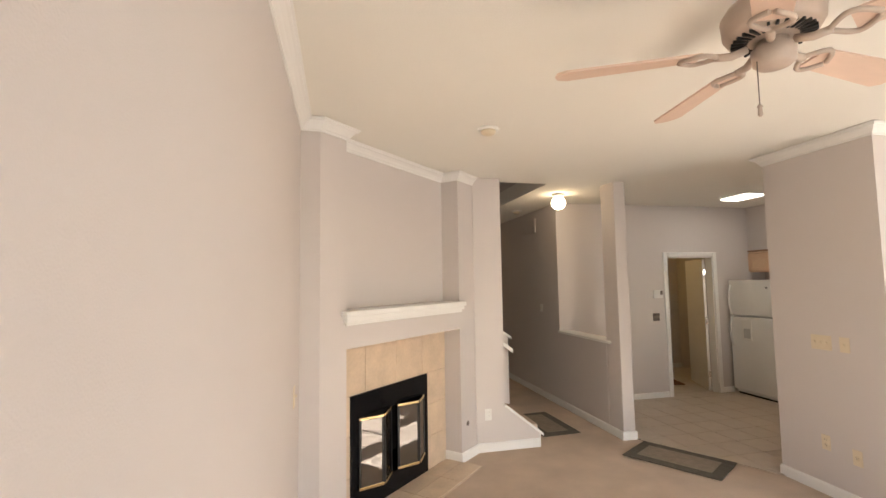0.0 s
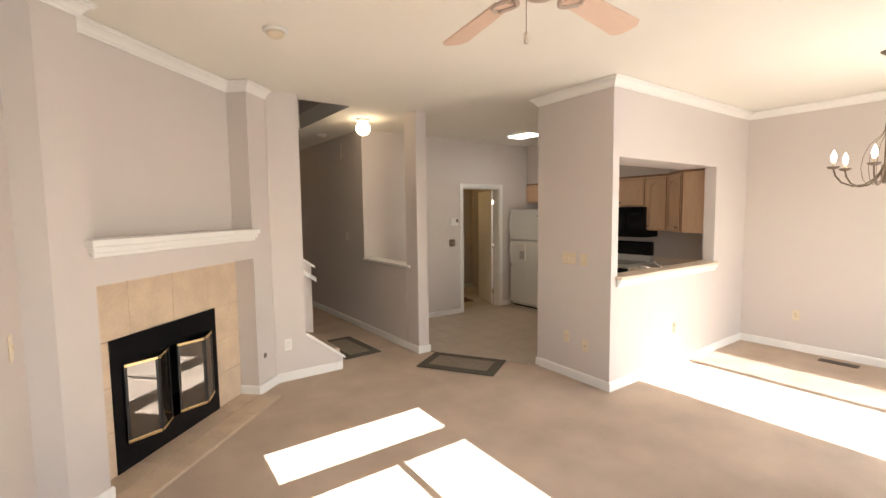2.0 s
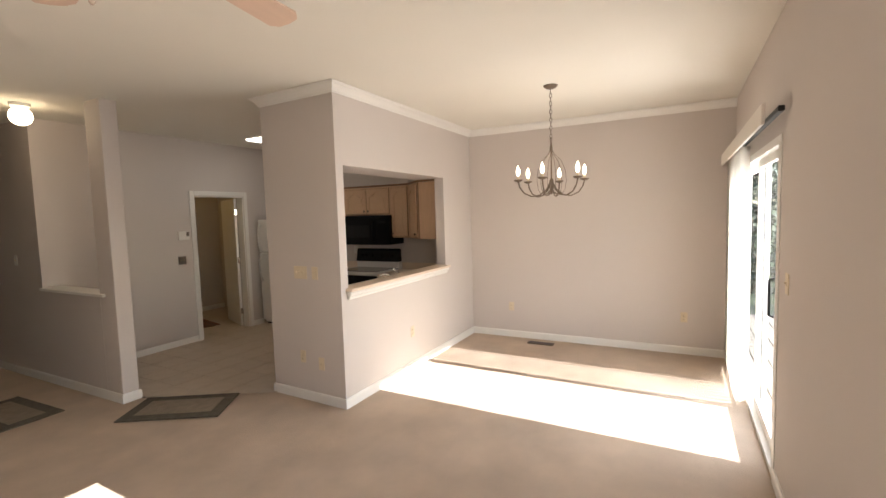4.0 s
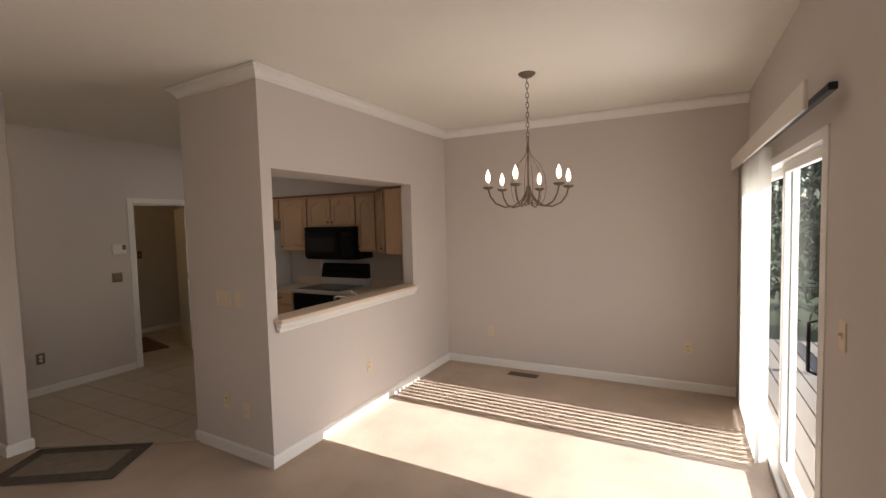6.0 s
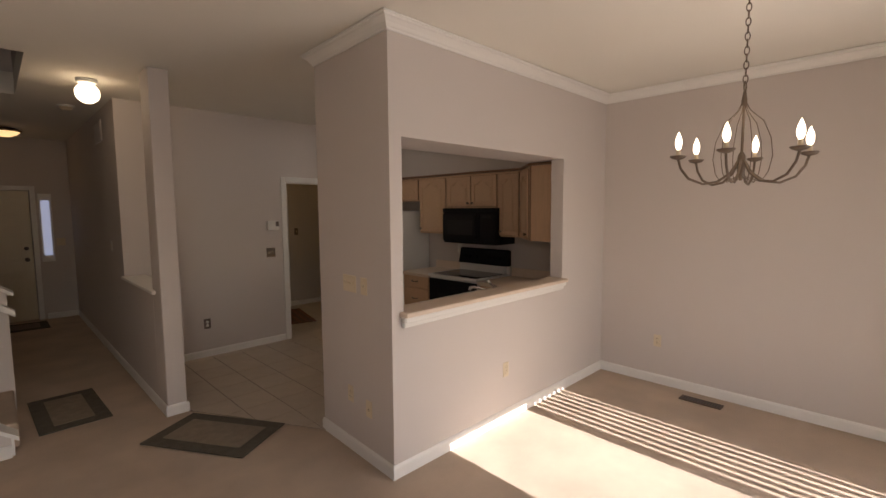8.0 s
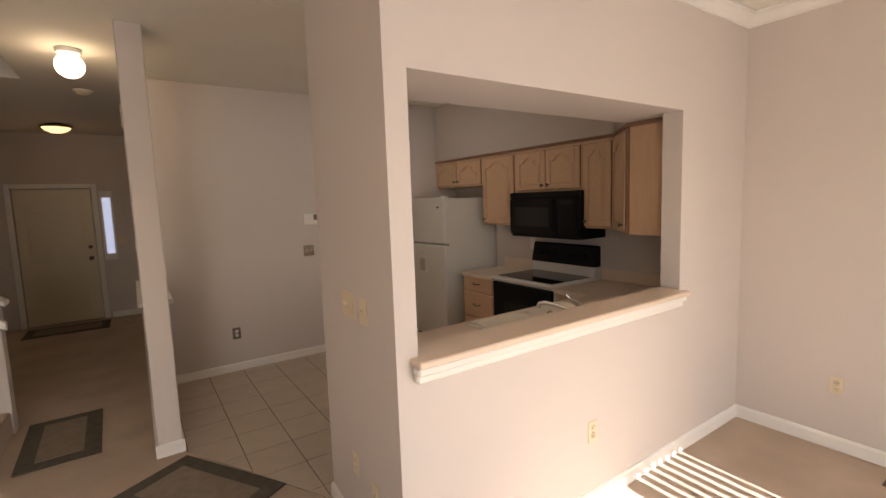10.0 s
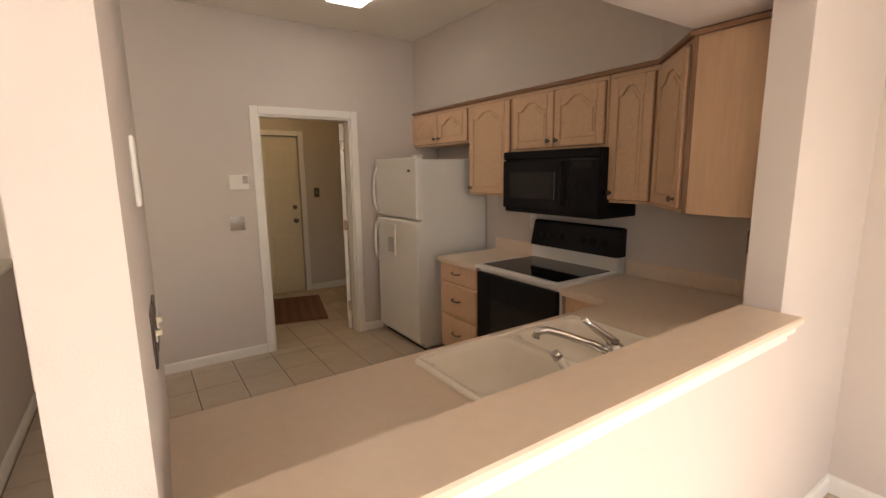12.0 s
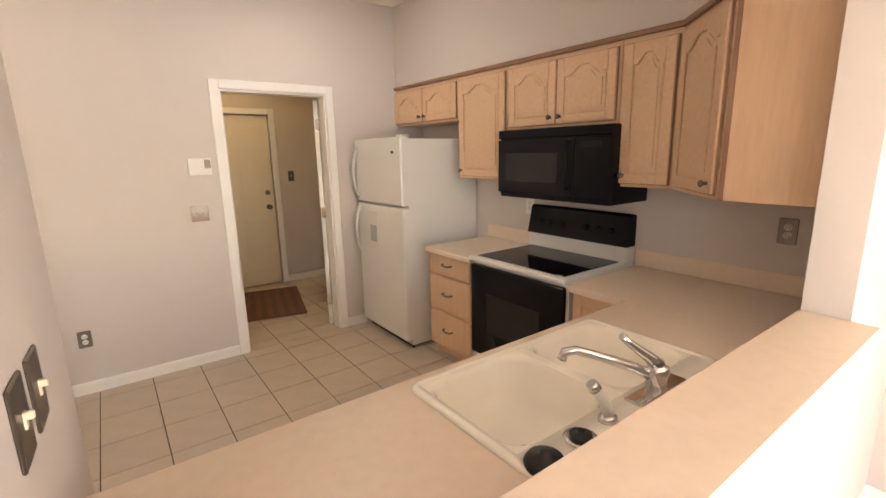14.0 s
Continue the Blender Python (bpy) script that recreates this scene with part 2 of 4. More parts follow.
# post and half wall beside the hall
bm = B()
box(bm, HX0, HX1, HY, 5.05, 0, H, 0.006)
box(bm, HX0, HX1, 5.05, YN, 0, 0.99)
solid("wall_hall_east", bm, WALL, "greige post and half wall between hall and kitchen", "wall")
solid("half_wall_sill", box(B(), 3.255, 3.465, 4.95, YN, 0.99, 1.02, 0.006), TRIM, "white wooden sill on the half wall", "trim")
solid("wall_hall_back", box(B(), HX0, 3.40, YN + T, 10.0, 0, H), WALL, "greige hall wall with a vent", "wall")
bm = B()
box(bm, 0.9, 1.9, 10.0, 10.12, 0, H)
box(bm, 1.9, 2.8, 10.0, 10.12, 2.0, H)
box(bm, 2.8, 3.37, 10.0, 10.12, 0, H)
# unseen slab, added to stop daylight leaking round the front door
box(bm, 1.85, 2.85, 10.122, 10.16, -0.1, H)
solid("wall_entry", bm, WALL, "dim painted wall round the front door, with an added light-blocking slab behind", "wall")
solid("wall_foyer_west", box(B(), 0.78, 0.9, 6.75, 10.12, 0, H), WALL, "dim painted foyer wall", "wall")
# stair walls
bm = B()
prism(bm, [(1.68, 4.86), (1.98, 4.86), (1.98, 5.0), (1.56, 5.0)], 0, H)
solid("wall_stair", bm, WALL, "greige wall end beside the stairs", "wall")
bm = B()
v = [(1.98, 0), (KX, 0), (KX, 0.13), (1.98, 0.42)]
a = [bm.verts.new((x, 4.86, z)) for x, z in v]
b = [bm.verts.new((x, 5.0, z)) for x, z in v]
bm.faces.new(a), bm.faces.new(b[::-1])
for i in range(4):
    bm.faces.new((a[i], b[i], b[(i + 1) % 4], a[(i + 1) % 4]))
solid("stair_knee_wall", bm, WALL, "low sloping greige knee wall at the foot of the stairs", "wall")
bm = B()
v = [(1.985, 0.42), (KX + 0.04, 0.10), (KX + 0.04, 0.13), (1.985, 0.45)]
a = [bm.verts.new((x, 4.855, z)) for x, z in v]
b = [bm.verts.new((x, 5.025, z)) for x, z in v]
bm.faces.new(a), bm.faces.new(b[::-1])
for i in range(4):
    bm.faces.new((a[i], b[i], b[(i + 1) % 4], a[(i + 1) % 4]))
solid("knee_wall_cap", bm, TRIM, "white sloping cap on the knee wall", "trim")
solid("knee_wall_end_trim", box(B(), KX, KX + 0.015, 4.872, 5.008, 0, 0.125), TRIM, "white end board of the knee wall", "trim")
bm = B()
v = [(0.9, 0), (2.41, 0), (2.41, 1.01), (1.2, 1.85), (0.9, 1.85)]
a = [bm.verts.new((x, 5.86, z)) for x, z in v]
b = [bm.verts.new((x, 5.98, z)) for x, z in v]
bm.faces.new(a), bm.faces.new(b[::-1])
for i in range(5):
    bm.faces.new((a[i], b[i], b[(i + 1) % 5], a[(i + 1) % 5]))
solid("stair_north_wall", bm, WALL, "greige sloping balustrade wall of the stairs", "wall")
for nm, zz, y0, y1, h in (("balustrade_cap", 1.03, 5.84, 6.0, 0.03), ("stair_handrail", 0.86, 5.80, 5.85, 0.055)):
    bm = B()
    v = [(1.2, zz + 0.82), (2.45, zz - 0.055), (2.45, zz - 0.055 + h), (1.2, zz + 0.82 + h)]
    a = [bm.verts.new((x, y0, z)) for x, z in v]
    b = [bm.verts.new((x, y1, z)) for x, z in v]
    bm.faces.new(a), bm.faces.new(b[::-1])
    for i in range(4):
        bm.faces.new((a[i], b[i], b[(i + 1) % 4], a[(i + 1) % 4]))
    solid(nm, bm, TRIM, "white painted rail along the stairs", "trim")
bm = B()
for i in range(8):
    box(bm, 0.3 + 0.0, 2.40 - 0.27 * i, 5.003, 5.857, 0.18 * i, 0.18 * (i + 1), 0.012)
solid("stairs", bm, CARPET, "carpeted stairs that rise beside the fireplace", "stairs")
# ceiling, with the stairwell left open
bm = B()
for x0, x1, y0, y1 in ((XW - T, XE + T, YS - T, 5.02), (2.60, XE + T, 5.02, 6.63), (0.7, XE + T, 6.63, 10.2)):
    box(bm, x0, x1, y0, y1, H, H + 0.2)
solid("ceiling", bm, CEIL, "warm white painted ceiling", "ceiling")
bm = B()
box(bm, -0.1, 2.6, 4.9, 5.02, H + 0.2, 5.2)
box(bm, -0.1, 2.6, 6.63, 6.75, H + 0.2, 5.2)
box(bm, 2.6, 2.72, 4.9, 6.75, H + 0.2, 5.2)
box(bm, -0.22, -0.1, 4.9, 6.75, 0, 5.2)
box(bm, -0.1, 2.6, 4.9, 6.75, 5.2, 5.3)
box(bm, -0.1, 0.9, 6.63, 6.75, 0, H)
solid("stairwell_walls", bm, WALL, "unlit walls of the upper stairwell", "wall")
# laundry beyond the kitchen door
bm = B()
box(bm, 3.37, 5.04, 8.07, 8.19, 0, H)
box(bm, 5.04, 5.92, 8.07, 8.19, 2.01, H)
box(bm, 5.92, XE, 8.07, 8.19, 0, H)
# hidden slab added behind the back door to block outside light
box(bm, 5.0, 5.96, 8.192, 8.23, -0.1, H)
solid("wall_laundry", bm, WALL, "laundry wall round the back door, with an added light-blocking slab behind", "wall")
# kitchen soffit
solid("soffit", prism(B(), [(6.52, 6.2), (6.52, 3.60), (6.16, 3.24), (6.16, 2.902), (6.82, 2.902), (6.82, 6.2)], 2.12, H), WALL, "greige soffit over the wall cabinets", "soffit")

solid("soffit_pass_through", box(B(), 4.137, 6.158, 2.904, 3.24, 2.12, H), WALL, "greige soffit over the pass-through", "soffit")

# fireplace breast: two pilasters, a header and the recess
bm = B()
p = lambda *q: [fpw(u, v) for u, v in q]
left0 = (XW, fpw(UL0, 0)[1])
prism(bm, [left0, fpw(UL0, 0), fpw(UL, 0), fpw(UL, DEP), (XW, fpw(UL, DEP)[1] + 0.25)], 0, H)
prism(bm, [fpw(UR, DEP), fpw(UR, 0), fpw(UR1, 0), (1.56, 5.0)], 0, H)
prism(bm, p((UL, 0), (UR, 0), (UR, DEP), (UL, DEP)), 1.255, 1.42)
prism(bm, p((UL - 0.2, DEP), (UR + 0.2, DEP), (UR + 0.2, DEP + 0.08), (UL - 0.2, DEP + 0.08)), 1.255, H)
solid("wall_fireplace", bm, WALL, "greige corner chimney breast with a recessed niche", "wall")

CROWN = [(0, H - 0.082), (0.01, H - 0.082), (0.012, H - 0.07), (0.02, H - 0.062), (0.03, H - 0.046), (0.048, H - 0.03), (0.06, H - 0.024), (0.063, H - 0.014), (0.072, H - 0.012), (0.072, H - 0.004), (0.0, H - 0.004)]
solid("crown_moulding", run(B(), [(XE, YS), (XE, YP), (PW, YP), (PW2, PN), (PE2, PN)], CROWN), TRIM, "white crown moulding of the dining area", "trim")
solid("crown_moulding_fireplace", run(B(), [fpw(UR1, 0), fpw(UR, 0), fpw(UR, DEP), fpw(UL, DEP), fpw(UL, 0), fpw(UL0, 0), left0, (XW, YS)], CROWN), TRIM, "white crown moulding round the chimney breast", "trim")
BASE = [(0, -0.004), (0.014, -0.004), (0.014, 0.068), (0.008, 0.082), (0, 0.085)]
for path in ([(XE, YS), (XE, YP), (PW, YP), (PW2, PN), (PE2, PN)], [(DX0 - 0.067, YN), (HX1, YN), (HX1, HY), (HX0, HY), (HX0, 9.9)],
             [(KX, 4.86), (1.69, 4.86), fpw(UR, 0), fpw(UR, DEP)], [fpw(UL, DEP), fpw(UL, 0), fpw(UL0, 0), left0, (XW, YS), (1.1, YS), (4.255, YS)],
             [(6.63, YS), (XE, YS)], [(XE, 8.07), (5.99, 8.07)], [(6.1, YN), (DX1 + 0.067, YN)], [(HX0, 10), (2.9, 10)]):
    solid("baseboard", run(B(), path, BASE), TRIM, "white painted baseboard", "trim")

# ---- doors and windows ----
def casing(name, x0, x1, z1, y, out, w=0.065, th=0.018, material=None):
    bm = B()
    ya, yb = (y - th, y) if out < 0 else (y, y + th)
    box(bm, x0 - w, x0, ya, yb, 0, z1 + w, 0.004)
    box(bm, x1, x1 + w, ya, yb, 0, z1 + w, 0.004)
    box(bm, x0, x1, ya, yb, z1, z1 + w, 0.004)
    return solid(name, bm, material or TRIM, "white painted door casing", "trim")


def panel_door(name, at, w, h, material, label, hand=1, knobmat=PEWTER, hinges=True):
    """A six-panel door in local x (width), y (thickness, face at 0, room at -y), z."""
    d = thing(name, label, "door", at, kind="structure")
    part("leaf", box(B(), 0, w, 0, 0.036, 0.01, h, 0.002), material, d)
    m, gap = 0.11, 0.10
    pw = (w - 2 * m - gap) / 2
    for i in range(2):
        for z0, z1 in ((0.2, 0.78), (0.92, 1.5), (1.62, h - 0.13)):
            x0 = m + i * (pw + gap)
            bm = B()
            box(bm, x0, x0 + pw, -0.004, 0.001, z0, z1, 0.003)
            box(bm, x0 + 0.025, x0 + pw - 0.025, -0.009, -0.003, z0 + 0.025, z1 - 0.025, 0.004)
            part("panel", bm, material, d)
    kx = w - 0.07 if hand > 0 else 0.07
    for z in (0.95, 1.12):
        bm = B()
        lathe(bm, [(0.03, 0), (0.03, 0.008), (0.012, 0.012), (0.012, 0.03), (0.027, 0.04), (0.03, 0.052), (0.02, 0.066), (0.0, 0.07)] if z < 1 else [(0.028, 0), (0.028, 0.012), (0.018, 0.02), (0.0, 0.022)], seg=16)
        k = part("knob" if z < 1 else "deadbolt", bm, knobmat, d, "dull metal hardware")
        k.matrix_local = Matrix.Translation((kx, 0, z)) @ Matrix.Rotation(radians(90), 4, 'X')
    return d


casing("door_casing_kitchen", DX0, DX1, 2.03, YN, -1)
casing("door_casing_laundry", DX0, DX1, 2.03, YN + T, 1)
casing("door_casing_back", 5.04, 5.92, 2.01, 8.07, -1)
casing("door_casing_entry", 1.9, 2.8, 2.0, 10.0, -1)
bm = B()
box(bm, DX0, DX0 + 0.015, YN, YN + T, 0, 2.03)
box(bm, DX1 - 0.015, DX1, YN, YN + T, 0, 2.03)
box(bm, DX0 + 0.015, DX1 - 0.015, YN, YN + T, 2.015, 2.03)
solid("door_jamb", bm, TRIM, "white painted door jamb", "trim")
open_door = panel_door("door_1", Matrix.Translation((DX1 - 0.018, YN + T + 0.012, 0)) @ Matrix.Rotation(radians(67), 4, 'Z'), 0.76, 2.0, TRIM, "white six-panel door standing open into the laundry")
for z in (0.25, 1.05, 1.8):
    bm = B()
    tube(bm, [(-0.006, -0.006, z - 0.045), (-0.006, -0.006, z + 0.045)], 0.006)
    box(bm, -0.003, 0.0, 0.0, 0.03, z - 0.045, z + 0.045)
    part("hinge", bm, CHROME, open_door, "steel hinge")
panel_door("door_2", Matrix.Translation((5.05, 8.085, 0)), 0.86, 2.0, DOORPAINT, "cream six-panel back door, closed")
panel_door("door_3", Matrix.Translation((1.91, 10.015, 0)), 0.88, 1.99, DOORPAINT, "cream panelled front door, closed, in a dim foyer")
sl = thing("window_1", "narrow sidelight beside the front door", "window", kind="structure")
part("window_frame", box(B(), 2.89, 3.05, 9.975, 9.998, 0.9, 1.95, 0.004), TRIM, sl)
part("pane", box(B(), 2.92, 3.02, 9.968, 9.976, 1.0, 1.85), SIDELIGHT, sl, "frosted pane bright with daylight")

# sliding glass door
sd = thing("door_4", "white-framed sliding glass patio door", "sliding door", kind="structure")
bm = B()
box(bm, 4.26, 4.345, YS - 0.115, YS + 0.006, 0, 2.07)
box(bm, 6.51, 6.56, YS - 0.115, YS + 0.006, 0, 2.07)
box(bm, 4.345, 6.51, YS - 0.115, YS + 0.006, 2.02, 2.07)
box(bm, 4.345, 6.51, YS - 0.115, YS + 0.006, 0, 0.035)
part("door_frame", bm, TRIM, sd)
for x0, x1, y in ((4.345, 5.42, YS - 0.05), (5.35, 6.51, YS - 0.09)):
    bm = B()
    for a, b, z0, z1 in ((x0, x0 + 0.09, 0.035, 2.02), (x1 - 0.06, x1, 0.035, 2.02), (x0 + 0.09, x1 - 0.06, 0.035, 0.11), (x0 + 0.09, x1 - 0.06, 1.96, 2.02)):
        box(bm, a, b, y - 0.017, y + 0.017, z0, z1, 0.003)
    leaf = part("sash", bm, TRIM, sd)
    g = part("pane", box(B(), x0 + 0.05, x1 - 0.05, y - 0.003, y + 0.003, 0.1, 1.97), GLASS, leaf, "clear glass")
    g.visible_shadow = False
bm = B()
box(bm, 4.375, 4.40, YS - 0.033, YS - 0.015, 0.95, 1.25, 0.004)
tube(bm, [(4.388, YS - 0.02, 0.97), (4.388, YS + 0.03, 0.99), (4.388, YS + 0.03, 1.21), (4.388, YS - 0.02, 1.23)], 0.008)
part("pull_handle", bm, BLACKMATT, sd, "black pull handle")
# tall window beside it
w2 = thing("window_2", "tall white window with a transom", "window", kind="structure")
bm = B()
for x0, x1, z0, z1 in ((1.06, 1.10, 0.5, 2.45), (2.36, 2.40, 0.5, 2.45), (1.10, 2.36, 0.5, 0.55), (1.10, 2.36, 2.41, 2.45), (1.10, 2.36, 2.01, 2.11), (1.80, 1.85, 0.55, 2.01)):
    box(bm, x0, x1, YS - 0.1, YS - 0.02, z0, z1)
part("window_frame", bm, TRIM, w2)
for x0, x1, z0, z1 in ((1.10, 2.36, 2.11, 2.41), (1.10, 1.80, 0.55, 2.01), (1.85, 2.36, 0.55, 2.01)):
    g = part("pane", box(B(), x0, x1, YS - 0.06, YS - 0.055, z0, z1), GLASS, w2, "clear glass")
    g.visible_shadow = False
part("window_sill", box(B(), 1.0, 2.46, YS - 0.02, YS + 0.03, 0.475, 0.5, 0.004), TRIM, w2)

# vertical blinds drawn to the east end
vb = thing("vertical_blinds", "white vertical blinds drawn aside, under a beige valance", "blinds")
part("valance", box(B(), 4.05, 6.80, YS + 0.115, YS + 0.132, 2.10, 2.215, 0.004), BLIND, vb)
part("head_rail", box(B(), 4.035, 6.80, YS + 0.03, YS + 0.06, 2.16, 2.19, 0.003), BLACKMATT, vb, "dark metal head rail")
pts = [(-0.044 + 0.088 * k / 6, 0.006 * math.sin(math.pi * k / 6)) for k in range(7)]
slat = mesh_of("slat", prism(B(), pts + [(a, b - 0.0012) for a, b in pts[::-1]], 0.03, 2.14), BLIND)
for i in range(19):
    ob = new("slat", slat)
    ob.parent = vb
    ob.matrix_local = Matrix.Translation((5.445 + 0.076 * i if i < 7 else 5.98 + 0.066 * (i - 7), YS + 0.058, 0)) @ Matrix.Rotation(radians(-60 if i < 7 else -36), 4, 'Z')

# ---- outside ----
solid("ground", box(B(), -300, 300, -600, -0.38, -0.5, -0.35), GRASS, "lawn beyond the deck", "ground")
for i in range(22):
    solid("deck_board", box(B(), 2.5, 9.5, -0.52 - 0.14 * i, -0.39 - 0.14 * i, -0.08, -0.04, 0.004), DECK, "weathered deck boards outside the sliding door", "deck")
ch = thing("deck_post", "red-brown wooden rail end on the deck", "railing")
part("post", box(B(), 7.9, 7.98, -1.65, -1.57, -0.04, 0.95, 0.006), REDWOOD, ch)
part("rail", box(B(), 7.98, 9.4, -1.64, -1.58, 0.78, 0.86, 0.006), REDWOOD, ch)
part("rail", box(B(), 7.98, 9.4, -1.64, -1.58, 0.2, 0.28, 0.006), REDWOOD, ch)


def tree(x, y, h, seed):
    rng = random.Random(seed)
    t = thing("tree", "leafy dark green tree in shade", "tree", Matrix.Translation((x, y, -0.35)), group="trees outside")
    bm = B()
    tube(bm, [(0, 0, 0), (0.1, 0.05, h * 0.3), (0.0, 0.1, h * 0.65), (0.1, 0, h * 0.9)], [0.16, 0.13, 0.08, 0.03])
    for k in range(9):
        a = rng.uniform(0, 6.28)
        z = h * rng.uniform(0.2, 0.75)
        r = rng.uniform(0.8, 1.5)
        tube(bm, [(0.05, 0.05, z), (r * 0.6 * math.cos(a), r * 0.6 * math.sin(a), z + 0.3), (r * math.cos(a), r * math.sin(a), z + 0.7)], [0.05, 0.03, 0.01], 6)
    part("trunk", bm, BARK, t)
    bm = B()
    for k in range(2600):
        a, rr, z = rng.uniform(0, 6.28), 1.9 * math.sqrt(rng.random()), rng.uniform(0.06, 1.0)
        rr *= (0.6 + 0.4 * math.sin(5 * a + z * 7)) * (1.15 - z * 0.6)
        c = Vector((rr * math.cos(a), rr * math.sin(a), z * h))
        q = Euler((rng.uniform(0, 6), rng.uniform(0, 6), rng.uniform(0, 6))).to_matrix()
        s = rng.uniform(0.06, 0.14)
        bm.faces.new([bm.verts.new(c + q @ Vector(o) * s) for o in ((-1, 0, 0), (0, -0.45, 0.1), (1, 0, 0), (0, 0.45, 0.1))])
    part("crown", bm, LEAF, t)


tree(11.5, -2.6, 4.5, 1)
tree(13.5, -1.2, 5.0, 2)
tree(14.0, -4.6, 5.5, 3)
tree(10.8, -5.6, 4.0, 4)
tree(17.0, -3.0, 6.5, 5)

# ---- fireplace ----
fp = thing("fireplace", "corner fireplace with black steel insert, brass-trimmed glass doors and beige tile", "fireplace", FP)
back = DEP - 0.012
F0, F1, FZ = 0.17, 1.16, 0.87
bm = B()
box(bm, F0 - 0.002, F0 + 0.07, back - 0.012, back + 0.3, 0, FZ)
box(bm, F1 - 0.07, F1 + 0.002, back - 0.012, back + 0.3, 0, FZ)
box(bm, F0 + 0.07, F1 - 0.07, back - 0.012, back + 0.3, FZ - 0.17, FZ)
box(bm, F0 + 0.07, F1 - 0.07, back - 0.012, back + 0.3, 0, 0.17)
part("insert_frame", bm, BLACK, fp, "gloss black steel surround")
bm = B()
box(bm, F0 + 0.07, F1 - 0.07, back + 0.3, back + 0.36, 0.1, 0.75)
part("firebox_back", bm, SOOT, fp, "sooty firebox wall")
mid = (F0 + F1) / 2
dw = (F1 - F0 - 0.14) / 4
for s in (-1, 1):
    hinge = mid + s * 2 * dw
    ang = 24
    ca, sa = math.cos(radians(ang)), math.sin(radians(ang))
    p0 = Vector((hinge, back - 0.02))
    p1 = p0 + Vector((-s * ca, -sa)) * dw
    p2 = p1 + Vector((-s * ca, sa)) * dw
    for a, b in ((p0, p1), (p1, p2)):
        d = b - a
        L = d.length
        at = Matrix.Translation((a.x, a.y, 0.175)) @ Matrix.Rotation(math.atan2(d.y, d.x), 4, 'Z')
        leaf = part("glass_door", box(B(), 0.012, L - 0.012, -0.002, 0.002, 0.02, 0.505), FIREGLASS, fp, "smoked glass bifold leaf", at)
        bm = B()
        box(bm, 0.004, 0.02, -0.006, 0.006, 0.0, 0.525)
        box(bm, L - 0.02, L - 0.004, -0.006, 0.006, 0.0, 0.525)
        part("edge_strip", bm, BLACKMATT, leaf, "black edge strip")
        for z0, z1 in ((0.0, 0.022), (0.503, 0.525)):
            part("brass_trim", box(B(), 0.004, L - 0.004, -0.009, 0.009, z0, z1, 0.003), BRASS, leaf, "polished brass trim")
# surround of stone tiles
part("tile_backing", box(box(box(B(), UL, F0, DEP - 0.006, DEP + 0.07, 0, 1.254), F1, UR, DEP - 0.006, DEP + 0.07, 0, 1.254), F0, F1, DEP - 0.006, DEP + 0.07, FZ, 1.254), STONE_GROUT, fp, "pale grout between the tiles")
n = 4
tw = (UR - UL) / n
for i in range(n):
    x0 = UL + i * tw
    part("tile", box(B(), x0 + 0.001, x0 + tw - 0.001, DEP - 0.014, DEP - 0.004, FZ + 0.003, 1.252, 0.002), STONE, fp)
for x0, x1 in ((UL, F0), (F1, UR)):
    for k in range(3):
        part("tile", box(B(), x0 + 0.002, x1 - 0.002, DEP - 0.014, DEP - 0.004, FZ * k / 3 + 0.003, FZ * (k + 1) / 3 - 0.001, 0.002), STONE, fp)
mt = thing("mantel_shelf", "white painted mantel shelf with stepped moulding", "mantel", FP)
bm = B()
box(bm, UL - 0.05, UR + 0.045, -0.055, DEP, 1.475, 1.515, 0.004)
box(bm, UL - 0.035, UR + 0.03, -0.04, 0.0, 1.44, 1.475, 0.004)
box(bm, UL - 0.02, UR + 0.015, -0.022, 0.0, 1.415, 1.44, 0.004)
part("shelf", bm, TRIM, mt)
hs = thing("hearth", "flush beige tile hearth before the fireplace", "hearth", FP, kind="structure")
part("hearth_bed", box(B(), UL, UR, -0.21, DEP, -0.01, 0.003), STONE_GROUT, hs)
for i in range(4):
    for v0, v1 in ((-0.21, 0.0), (0.0, DEP - 0.02)):
        x0 = UL + i * tw
        part("tile", box(B(), x0 + 0.003, x0 + tw - 0.003, v0 + 0.003, v1 - 0.003, 0.0, 0.0075, 0.002), STONE, hs)
gp = thing("gas_key_plate", "small round dark gas key plate in the wall", "valve", Matrix.Translation((*fpw(UR + 0.12, 0), 0.33)) @ Matrix.Rotation(radians(45), 4, 'Z') @ Matrix.Rotation(radians(90), 4, 'X'))
part("plate", lathe(B(), [(0.025, 0), (0.025, 0.004), (0.012, 0.006), (0.012, 0.012), (0, 0.013)], seg=16), PEWTER, gp)

# ---- ceiling fan ----
fan = thing("ceiling_fan", "five-bladed ceiling fan in antique cream with pale wood blades", "ceiling fan", Matrix.Translation((1.785, 1.585, -0.012)))
HUB = Matrix.Translation((0.015, 0, 0.035))
part("canopy", lathe(B(), [(0.0, 2.69), (0.03, 2.69), (0.06, 2.72), (0.07, H + 0.012)]), FANBODY, fan)
part("downrod", lathe(B(), [(0.012, 2.62), (0.012, 2.71)], seg=12), FANBODY, fan)
part("motor_housing", lathe(B(), [(0.05, 2.50), (0.135, 2.515), (0.15, 2.54), (0.155, 2.60), (0.135, 2.63), (0.06, 2.645), (0.02, 2.65)], seg=32), FANBODY, fan, at=HUB)
